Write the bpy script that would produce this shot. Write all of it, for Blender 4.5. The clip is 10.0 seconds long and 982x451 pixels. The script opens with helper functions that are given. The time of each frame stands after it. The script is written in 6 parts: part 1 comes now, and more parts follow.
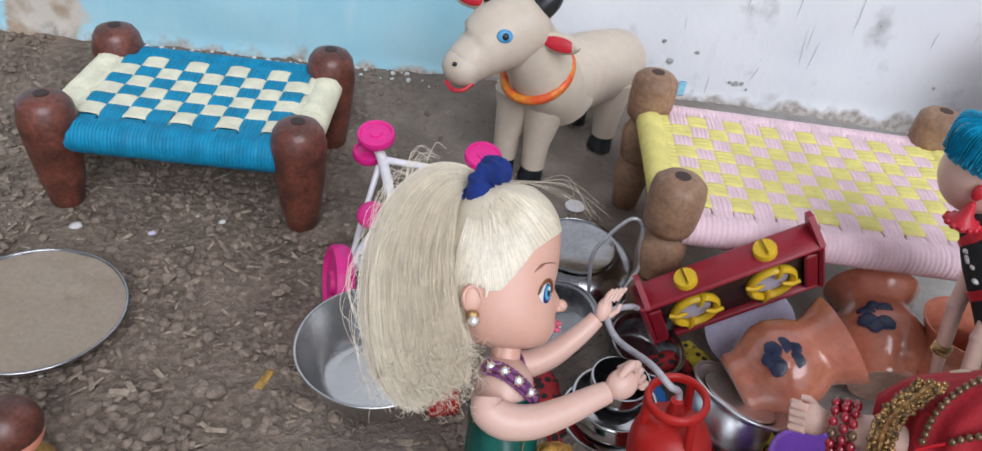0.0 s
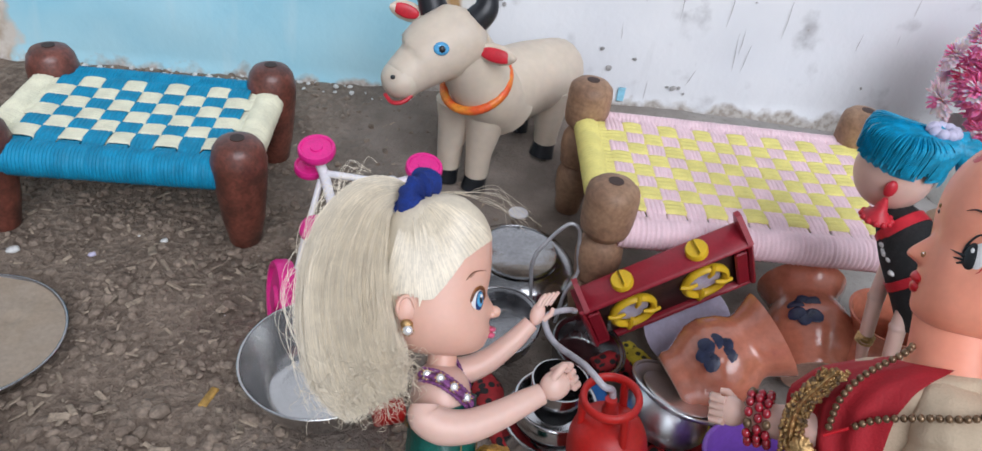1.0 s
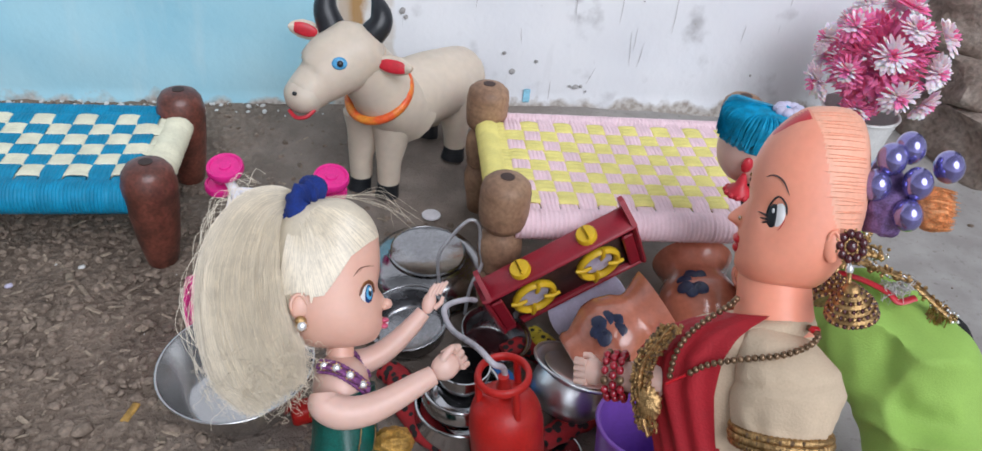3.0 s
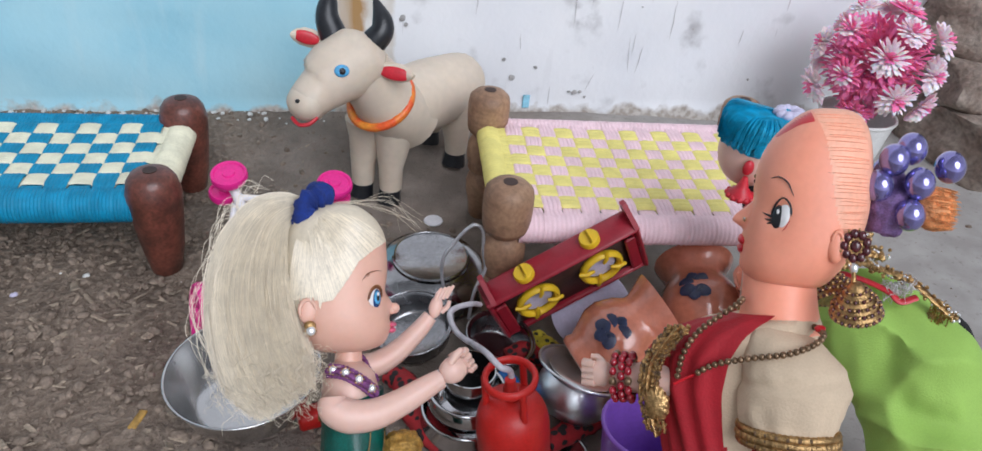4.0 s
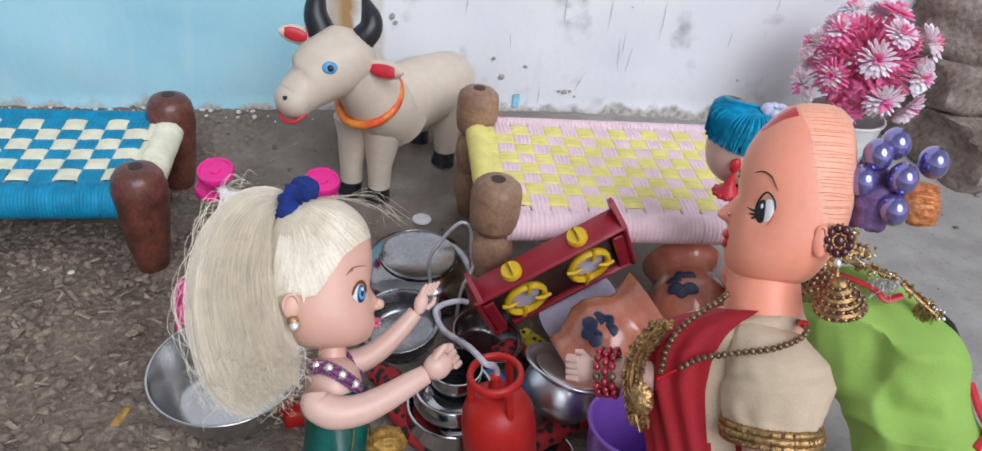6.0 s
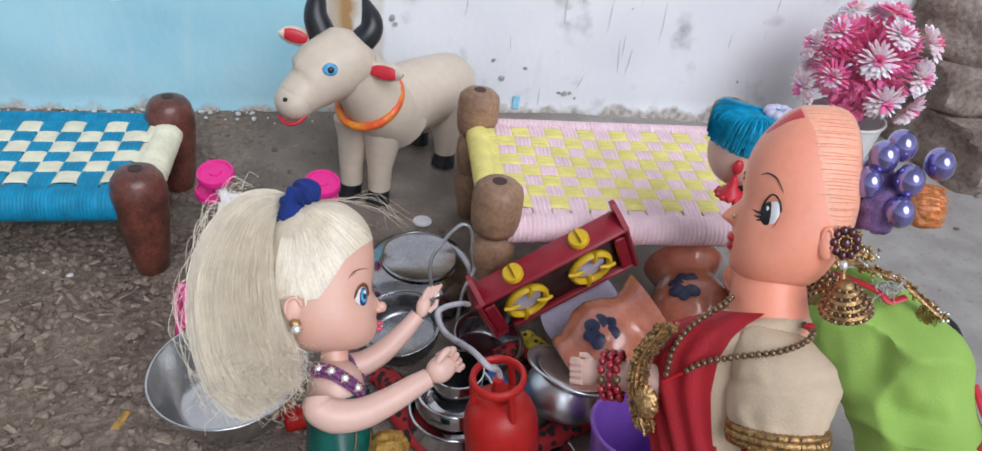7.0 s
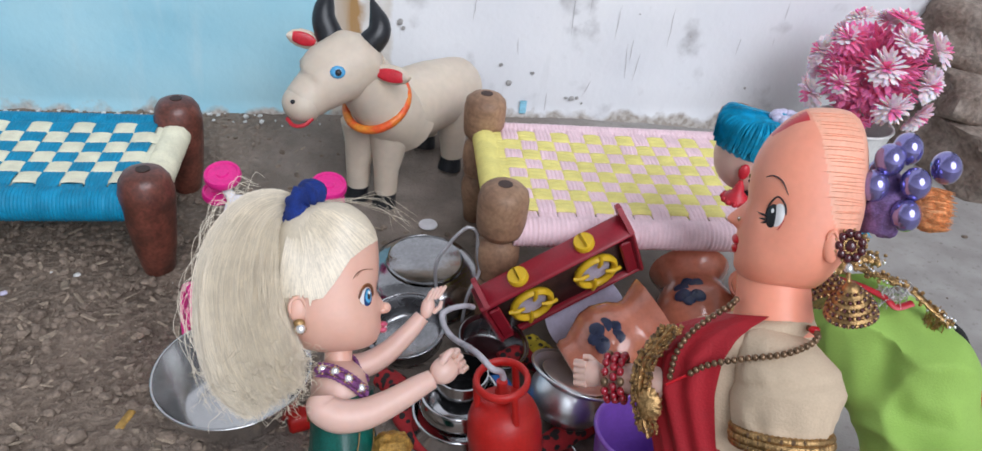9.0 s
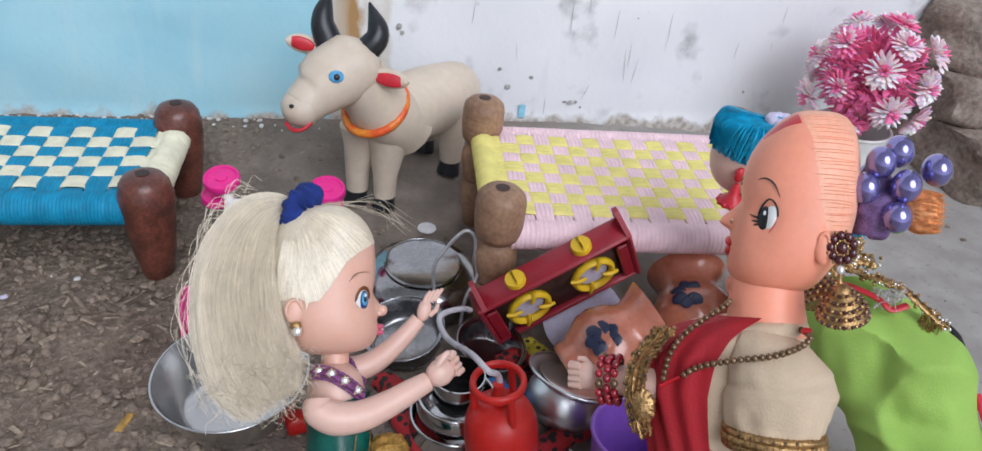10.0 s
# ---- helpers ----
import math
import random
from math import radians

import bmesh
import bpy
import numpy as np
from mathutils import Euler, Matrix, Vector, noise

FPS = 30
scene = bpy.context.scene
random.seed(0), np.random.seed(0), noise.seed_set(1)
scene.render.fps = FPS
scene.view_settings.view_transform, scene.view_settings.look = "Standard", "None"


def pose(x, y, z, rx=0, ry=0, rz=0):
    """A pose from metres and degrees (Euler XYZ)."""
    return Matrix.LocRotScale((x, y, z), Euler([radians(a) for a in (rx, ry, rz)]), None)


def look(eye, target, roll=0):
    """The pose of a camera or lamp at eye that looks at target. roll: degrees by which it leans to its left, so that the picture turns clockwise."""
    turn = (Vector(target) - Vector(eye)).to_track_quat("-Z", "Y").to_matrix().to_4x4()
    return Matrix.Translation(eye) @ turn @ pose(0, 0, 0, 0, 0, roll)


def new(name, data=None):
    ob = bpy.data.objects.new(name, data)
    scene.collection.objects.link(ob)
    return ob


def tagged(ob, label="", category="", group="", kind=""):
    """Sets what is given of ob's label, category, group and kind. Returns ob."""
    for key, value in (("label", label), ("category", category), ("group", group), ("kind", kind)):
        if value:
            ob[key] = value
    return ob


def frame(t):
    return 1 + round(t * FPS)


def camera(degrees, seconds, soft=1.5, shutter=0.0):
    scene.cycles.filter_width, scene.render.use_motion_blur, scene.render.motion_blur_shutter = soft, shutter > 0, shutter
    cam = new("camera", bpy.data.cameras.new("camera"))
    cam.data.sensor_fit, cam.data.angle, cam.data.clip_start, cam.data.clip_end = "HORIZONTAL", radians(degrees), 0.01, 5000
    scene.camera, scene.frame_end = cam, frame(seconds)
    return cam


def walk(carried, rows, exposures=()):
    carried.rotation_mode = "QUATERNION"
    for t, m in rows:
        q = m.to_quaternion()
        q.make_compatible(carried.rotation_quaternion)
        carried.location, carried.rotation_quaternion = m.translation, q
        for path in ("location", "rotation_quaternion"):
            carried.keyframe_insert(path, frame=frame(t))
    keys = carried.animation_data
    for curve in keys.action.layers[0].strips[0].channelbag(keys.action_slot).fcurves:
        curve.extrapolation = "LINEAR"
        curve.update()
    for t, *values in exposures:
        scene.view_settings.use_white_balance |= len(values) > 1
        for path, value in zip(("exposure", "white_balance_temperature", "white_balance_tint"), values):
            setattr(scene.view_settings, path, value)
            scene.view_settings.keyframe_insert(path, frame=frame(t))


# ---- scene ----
cam = camera(64.8, 10.0)
PATH = [
    (0, (0.021, 0.064, 0.42), (0.158, 1.665, -0.771), 8.0),
    (0.5, (0.029, 0.062, 0.428), (0.199, 1.669, -0.751), 7.9),
    (1, (0.035, 0.056, 0.429), (0.271, 1.664, -0.736), 8.1),
    (1.5, (0.045, 0.046, 0.438), (0.372, 1.651, -0.71), 7.8),
    (2, (0.05, 0.035, 0.44), (0.396, 1.632, -0.712), 7.0),
    (2.5, (0.065, 0.019, 0.447), (0.431, 1.624, -0.689), 6.5),
    (3.8, (0.069, 0.02, 0.447), (0.413, 1.628, -0.69), 5.6),
    (4, (0.062, 0.016, 0.448), (0.43, 1.63, -0.674), 5.8),
    (4.5, (0.065, 0.016, 0.446), (0.446, 1.624, -0.682), 6.1),
    (5, (0.068, 0.014, 0.446), (0.449, 1.627, -0.674), 6.0),
    (5.5, (0.067, 0.014, 0.445), (0.45, 1.63, -0.671), 6.3),
    (7, (0.064, 0.017, 0.443), (0.456, 1.633, -0.668), 6.4),
    (7.5, (0.062, 0.018, 0.442), (0.454, 1.641, -0.66), 6.7),
    (8, (0.063, 0.019, 0.44), (0.448, 1.638, -0.67), 6.8),
    (8.5, (0.064, 0.017, 0.441), (0.438, 1.643, -0.661), 6.6),
    (9, (0.065, 0.015, 0.441), (0.44, 1.644, -0.658), 6.5),
    (9.5, (0.067, 0.014, 0.442), (0.445, 1.645, -0.652), 6.5),
    (10, (0.068, 0.012, 0.442), (0.438, 1.648, -0.648), 6.3),
]
walk(cam, [(t, look(eye, target, roll)) for t, eye, target, roll in PATH], [(0, -0.09, 5930, 12), (10, -0.09, 5930, 12)])


# ---- daylight: open shade under a bright hazy sky ----
world = bpy.data.worlds.new("world")
scene.world = world
world.use_nodes = True
wn = world.node_tree.nodes
sky = wn.new("ShaderNodeTexSky")
sky.sky_type = 'NISHITA'
sky.sun_disc = False
sky.sun_elevation, sky.sun_rotation = radians(42), radians(165)
sky.air_density, sky.dust_density, sky.ozone_density = 1.0, 1.4, 1.4
wn["Background"].inputs["Strength"].default_value = 0.095
haze = wn.new("ShaderNodeHueSaturation")
haze.inputs["Saturation"].default_value = 0.0
world.node_tree.links.new(sky.outputs[0], haze.inputs["Color"])
world.node_tree.links.new(haze.outputs[0], wn["Background"].inputs["Color"])
sun_data = bpy.data.lights.new("sun", 'SUN')
sun_data.energy, sun_data.angle, sun_data.color = 2.12, radians(44), (1.0, 0.985, 0.975)
sun = new("sun", sun_data)
sun.matrix_world = look((0.5, -0.85, 1.25), (0.15, 0.45, 0.0))


# ---- materials ----
def mat(name, col, rough=0.6, metal=0.0, var=0.12, scale=60.0, bump=0.15, fine=400.0, second=None, sss=0.0, coat=0.0, spread=(0.4, 0.62), dist=0.001, rand=0.0):
    """Two scales of colour variation, a fine relief, and an optional second colour in patches."""
    m = bpy.data.materials.new(name)
    m.use_nodes = True
    n, l = m.node_tree.nodes, m.node_tree.links
    b = n["Principled BSDF"]
    b.inputs["Roughness"].default_value, b.inputs["Metallic"].default_value = rough, metal
    b.inputs["Coat Weight"].default_value = coat
    b.inputs["Coat Roughness"].default_value = 0.15
    if sss:
        b.inputs["Subsurface Weight"].default_value = sss
        b.inputs["Subsurface Radius"].default_value = (0.004, 0.002, 0.0012)
        b.inputs["Subsurface Scale"].default_value = 1.0
    tc = n.new("ShaderNodeTexCoord")
    big, small = n.new("ShaderNodeTexNoise"), n.new("ShaderNodeTexNoise")
    big.inputs["Scale"].default_value, small.inputs["Scale"].default_value = scale, fine
    big.inputs["Detail"].default_value, small.inputs["Detail"].default_value = 5, 3
    l.new(tc.outputs["Object"], big.inputs["Vector"])
    l.new(tc.outputs["Object"], small.inputs["Vector"])
    ramp = n.new("ShaderNodeValToRGB")
    ramp.color_ramp.elements[0].position, ramp.color_ramp.elements[1].position = spread
    dark = [c * (1 - var) for c in col]
    c2 = second if second else [min(1, c * (1 + var)) for c in col]
    ramp.color_ramp.elements[0].color = (*(col if second else dark), 1)
    ramp.color_ramp.elements[1].color = (*c2, 1)
    l.new(big.outputs["Fac"], ramp.inputs["Fac"])
    hsv = n.new("ShaderNodeHueSaturation")
    mp = n.new("ShaderNodeMapRange")
    mp.inputs["From Min"].default_value, mp.inputs["From Max"].default_value = 0.3, 0.7
    mp.inputs["To Min"].default_value, mp.inputs["To Max"].default_value = 1 - var, 1 + var
    l.new(small.outputs["Fac"], mp.inputs["Value"])
    val = mp.outputs[0]
    if rand:
        oi, mul = n.new("ShaderNodeObjectInfo"), n.new("ShaderNodeMath")
        r2 = n.new("ShaderNodeMapRange")
        r2.inputs["To Min"].default_value, r2.inputs["To Max"].default_value = 1 - rand, 1 + rand
        l.new(oi.outputs["Random"], r2.inputs["Value"])
        mul.operation = 'MULTIPLY'
        l.new(val, mul.inputs[0])
        l.new(r2.outputs[0], mul.inputs[1])
        val = mul.outputs[0]
    l.new(val, hsv.inputs["Value"])
    l.new(ramp.outputs["Color"], hsv.inputs["Color"])
    l.new(hsv.outputs["Color"], b.inputs["Base Color"])
    rr = n.new("ShaderNodeMapRange")
    rr.inputs["To Min"].default_value, rr.inputs["To Max"].default_value = max(0.02, rough - 0.1), min(1, rough + 0.1)
    l.new(big.outputs["Fac"], rr.inputs["Value"])
    l.new(rr.outputs[0], b.inputs["Roughness"])
    if bump:
        bp = n.new("ShaderNodeBump")
        bp.inputs["Strength"].default_value, bp.inputs["Distance"].default_value = bump, dist
        l.new(small.outputs["Fac"], bp.inputs["Height"])
        l.new(bp.outputs[0], b.inputs["Normal"])
    return m


def spotted(name, col, spot, scale, size, rough=0.8):
    """Cloth printed with dark dots."""
    m = mat(name, col, rough, var=0.15, scale=90, fine=900, bump=0.3)
    n, l = m.node_tree.nodes, m.node_tree.links
    b = n["Principled BSDF"]
    src = b.inputs["Base Color"].links[0].from_socket
    vor = n.new("ShaderNodeTexVoronoi")
    vor.inputs["Scale"].default_value = scale
    tc = n.new("ShaderNodeTexCoord")
    l.new(tc.outputs["Object"], vor.inputs["Vector"])
    less = n.new("ShaderNodeMath")
    less.operation = 'LESS_THAN'
    less.inputs[1].default_value = size
    l.new(vor.outputs["Distance"], less.inputs[0])
    mix = n.new("ShaderNodeMix")
    mix.data_type = 'RGBA'
    l.new(less.outputs[0], mix.inputs["Factor"])
    l.new(src, mix.inputs["A"])
    mix.inputs["B"].default_value = (*spot, 1)
    l.new(mix.outputs["Result"], b.inputs["Base Color"])
    return m


def by_strand(m, low, high):
    """Let every separate piece of a mesh differ a little in brightness."""
    n, l = m.node_tree.nodes, m.node_tree.links
    b = n["Principled BSDF"]
    src = b.inputs["Base Color"].links[0].from_socket
    geo, rng, hsv = n.new("ShaderNodeNewGeometry"), n.new("ShaderNodeMapRange"), n.new("ShaderNodeHueSaturation")
    rng.inputs["To Min"].default_value, rng.inputs["To Max"].default_value = low, high
    l.new(geo.outputs["Random Per Island"], rng.inputs["Value"])
    l.new(rng.outputs[0], hsv.inputs["Value"])
    l.new(src, hsv.inputs["Color"])
    l.new(hsv.outputs["Color"], b.inputs["Base Color"])


STEEL = mat("polished_steel", (0.56, 0.56, 0.57), 0.14, 1.0, 0.02, 30, 0.03, 300)
BRUSHED = mat("brushed_steel", (0.55, 0.55, 0.55), 0.24, 1.0, 0.05, 30, 0.06, 300)
DULL_STEEL = mat("scratched_steel", (0.38, 0.38, 0.39), 0.16, 1.0, 0.12, 40, 0.1, 300)
DARK_STEEL = mat("dark_steel", (0.3, 0.3, 0.31), 0.25, 1.0, 0.15, 60, 0.1, 500)
ALUMINIUM = mat("aluminium", (0.74, 0.77, 0.8), 0.32, 1.0, 0.04, 60, 0.06, 700)
BLACK_IN = mat("blackened_metal", (0.012, 0.012, 0.013), 0.25, 0.3, 0.2, 60, 0.1)
WALNUT = mat("stained_wood", (0.165, 0.05, 0.033), 0.42, 0, 0.3, 45, 0.2, 300, second=(0.075, 0.024, 0.016), coat=0.25)
PINE = mat("bare_turned_wood", (0.33, 0.2, 0.12), 0.55, 0, 0.2, 35, 0.25, 260, second=(0.22, 0.125, 0.075))
DARK_CORE = mat("dark_end_grain", (0.05, 0.03, 0.025), 0.7)
CORD_BLUE = mat("blue_cord", (0.006, 0.24, 0.42), 0.6, 0, 0.12, 70, 0.3, 1200)
CORD_CREAM = mat("cream_cord", (0.72, 0.7, 0.53), 0.65, 0, 0.08, 70, 0.3, 1200)
CORD_PINK = mat("pink_cord", (0.84, 0.62, 0.67), 0.65, 0, 0.06, 70, 0.3, 1200)
CORD_YELLOW = mat("yellow_cord", (0.78, 0.7, 0.22), 0.65, 0, 0.07, 70, 0.3, 1200)
COW_SKIN = mat("cream_vinyl", (0.62, 0.53, 0.425), 0.5, 0, 0.04, 18, 0.03, 120, sss=0.1)
COW_GREY = mat("grey_airbrush", (0.55, 0.47, 0.385), 0.5, 0, 0.08, 30, 0.03)
BLACK_GLOSS = mat("black_paint", (0.012, 0.014, 0.018), 0.35, 0, 0.2, 60, 0.1)
RED_PAINT = mat("red_paint", (0.55, 0.02, 0.035), 0.4, 0, 0.1, 60, 0.05)
ORANGE = mat("orange_paint", (0.7, 0.1, 0.02), 0.4, 0, 0.15, 60, 0.05, second=(0.75, 0.28, 0.03))
EYE_BLUE = mat("blue_eye_paint", (0.09, 0.34, 0.6), 0.2, 0, 0.1, 200, 0)
WHITE_PAINT = mat("white_paint", (0.8, 0.8, 0.8), 0.35, 0, 0.04, 60, 0.03)
SKIN_FAIR = mat("fair_doll_vinyl", (0.74, 0.44, 0.34), 0.38, 0, 0.02, 25, 0.02, 300, sss=0.15)
SKIN_PALE = mat("pale_arm_plastic", (0.72, 0.48, 0.4), 0.38, 0, 0.02, 25, 0.02, 300, sss=0.15)
SKIN_PINK = mat("salmon_doll_vinyl", (0.92, 0.36, 0.235), 0.4, 0, 0.025, 25, 0.02, 300, sss=0.15)
SKIN_PEACH = mat("peach_hair_paint", (0.92, 0.46, 0.31), 0.5, 0, 0.06, 60, 0.1, 500)
CHEEK = mat("cheek", (0.75, 0.33, 0.23), 0.45, 0, 0.05, 30, 0.03, sss=0.15)
HAIR_BLONDE = mat("blonde_nylon_hair", (0.79, 0.705, 0.55), 0.36, 0, 0.05, 120, 0.0, 500)
by_strand(HAIR_BLONDE, 0.8, 1.1)
HAIR_CORE = mat("blonde_hair_core", (0.68, 0.6, 0.46), 0.5, 0, 0.05, 120, 0.1, 900)
HAIR_BLUE = mat("blue_hair", (0.012, 0.3, 0.5), 0.45, 0, 0.2, 150, 0.4, 1000)
IRIS_RIM = mat("dark_iris_rim", (0.02, 0.05, 0.16), 0.2, 0, 0.1, 200, 0)
LID_GOLD = mat("gold_lid_paint", (0.3, 0.12, 0.03), 0.35, 0.3, 0.1, 200, 0)
HAIR_STROKE = mat("brown_brush_stroke", (0.42, 0.16, 0.08), 0.5, 0, 0.1, 60, 0)
TIE_BLUE = mat("blue_scrunchie", (0.008, 0.03, 0.2), 0.85, 0, 0.2, 150, 0.6, 1500)
LIP_PINK = mat("pink_lips", (0.62, 0.11, 0.2), 0.3, 0, 0.05, 60, 0)
LIP_RED = mat("red_lips", (0.6, 0.01, 0.02), 0.3, 0, 0.05, 60, 0)
BROW = mat("brow_paint", (0.16, 0.055, 0.02), 0.5, 0, 0.1, 60, 0)
TEAL_SATIN = mat("green_satin", (0.0, 0.085, 0.065), 0.35, 0, 0.25, 60, 0.2, 900)
GOLD_CLOTH = mat("gold_cloth", (0.42, 0.24, 0.05), 0.45, 0.4, 0.3, 150, 0.6, 1200)
GOLD = mat("old_gold", (0.44, 0.28, 0.12), 0.32, 0.9, 0.3, 300, 0.4, 1500)
PURPLE_TRIM = mat("purple_trim", (0.2, 0.06, 0.2), 0.6, 0, 0.3, 400, 0.7, 1500)
CRYSTAL = mat("crystal", (0.85, 0.85, 0.85), 0.08, 0.6, 0.1, 200, 0)
SARI_RED = mat("red_sari_cloth", (0.36, 0.007, 0.016), 0.75, 0, 0.08, 60, 0.35, 900)
BLOUSE = mat("cream_cotton", (0.6, 0.475, 0.335), 0.85, 0, 0.04, 60, 0.35, 900)
BEAD_BROWN = mat("bronze_bead", (0.2, 0.13, 0.075), 0.3, 0.6, 0.2, 200, 0.1)
BEAD_RED = mat("red_glass_bead", (0.28, 0.008, 0.02), 0.15, 0, 0.2, 200, 0.05, coat=0.6)
GARNET = mat("garnet_stone", (0.07, 0.008, 0.012), 0.12, 0, 0.2, 200, 0.05, coat=0.6)
PEARL = mat("violet_pearl", (0.26, 0.24, 0.55), 0.14, 0.75, 0.06, 100, 0.0, coat=0.8)
VIOLET_CLOTH = mat("violet_cloth", (0.2, 0.12, 0.3), 0.8, 0, 0.25, 150, 0.5, 1200)
PEACH_HAIR = mat("peach_hair", (0.75, 0.32, 0.12), 0.55, 0, 0.2, 250, 0.6, 1200)
LIME = mat("lime_cloth", (0.32, 0.52, 0.1), 0.8, 0, 0.04, 40, 0.35, 900)
# black cloth of the seated doll, reused for the dark gap past the stones
BLACK_CLOTH_AND_GAP = mat("black_cloth_and_gap", (0.015, 0.015, 0.016), 0.85, 0, 0.3, 200, 0.5, 1500)
LACE = mat("white_lace", (0.65, 0.63, 0.62), 0.7, 0, 0.2, 500, 0.7, 1500)
PINK_PLASTIC = mat("hot_pink_plastic", (0.75, 0.02, 0.26), 0.4, 0, 0.06, 50, 0.06)
WHITE_PLASTIC = mat("white_plastic", (0.78, 0.77, 0.8), 0.4, 0, 0.05, 50, 0.06)
STOVE_RED = mat("crimson_plastic", (0.29, 0.013, 0.027), 0.38, 0, 0.08, 50, 0.06)
STOVE_DARK = mat("dark_brown_plate", (0.045, 0.022, 0.018), 0.4, 0, 0.25, 80, 0.1)
YELLOW_PLASTIC = mat("yellow_plastic", (0.76, 0.5, 0.015), 0.4, 0, 0.06, 50, 0.06)
LILAC = mat("lilac_plastic", (0.55, 0.52, 0.68), 0.4, 0, 0.06, 50, 0.05)
TERRACOTTA = mat("glazed_terracotta", (0.52, 0.18, 0.11), 0.2, 0, 0.1, 40, 0.1, 200, coat=0.7)
TERRA_INSIDE = mat("raw_clay", (0.33, 0.2, 0.15), 0.85, 0, 0.15, 60, 0.3)
NAVY_GLAZE = mat("navy_brush_paint", (0.018, 0.024, 0.06), 0.3, 0, 0.2, 150, 0.1)
CYL_RED = mat("red_cylinder_plastic", (0.5, 0.016, 0.012), 0.42, 0, 0.08, 50, 0.1, 500)
HOSE = mat("milky_hose", (0.48, 0.46, 0.5), 0.3, 0, 0.1, 80, 0.05)
WIRE = mat("grey_wire", (0.46, 0.46, 0.48), 0.35, 0.5, 0.1, 80, 0.05)
PURPLE_PLASTIC = mat("purple_plastic", (0.24, 0.1, 0.5), 0.33, 0, 0.06, 50, 0.05)
BLUE_PLASTIC = mat("blue_plastic", (0.01, 0.11, 0.36), 0.4, 0, 0.08, 50, 0.05)
PETAL_PINK = mat("deep_pink_petal", (1.0, 0.22, 0.46), 0.6, 0, 0.1, 80, 0.1, sss=0.6)
PETAL_PALE = mat("pale_pink_petal", (0.93, 0.68, 0.77), 0.6, 0, 0.06, 80, 0.1, second=(0.94, 0.88, 0.9), sss=0.5)
POT_WHITE = mat("white_pot", (0.72, 0.72, 0.7), 0.45, 0, 0.05, 50, 0.08)
STONE = mat("brown_stone", (0.2, 0.15, 0.12), 0.9, 0, 0.3, 30, 0.8, 160, second=(0.3, 0.25, 0.21), dist=0.003)
MUD = mat("wet_mud", (0.3, 0.235, 0.17), 0.5, 0, 0.1, 40, 0.3, 300, second=(0.31, 0.25, 0.19))
PEBBLE = mat("pebble", (0.25, 0.195, 0.15), 0.85, 0, 0.3, 60, 0.4, 300, second=(0.165, 0.126, 0.096))
CHIP = mat("straw_chip", (0.31, 0.248, 0.185), 0.8, 0, 0.25, 120, 0.3, 600)
WHITE_CHIP = mat("white_chip", (0.62, 0.62, 0.6), 0.6, 0, 0.1, 120, 0.2)
YELLOW_CHIP = mat("ochre_chip", (0.42, 0.25, 0.06), 0.7, 0, 0.2, 120, 0.3)
RED_SPOT = spotted("red_spotted_cloth", (0.33, 0.014, 0.018), (0.015, 0.01, 0.01), 150, 0.42)
YELLOW_SPOT = spotted("yellow_spotted_cloth", (0.5, 0.4, 0.025), (0.02, 0.018, 0.01), 170, 0.36)


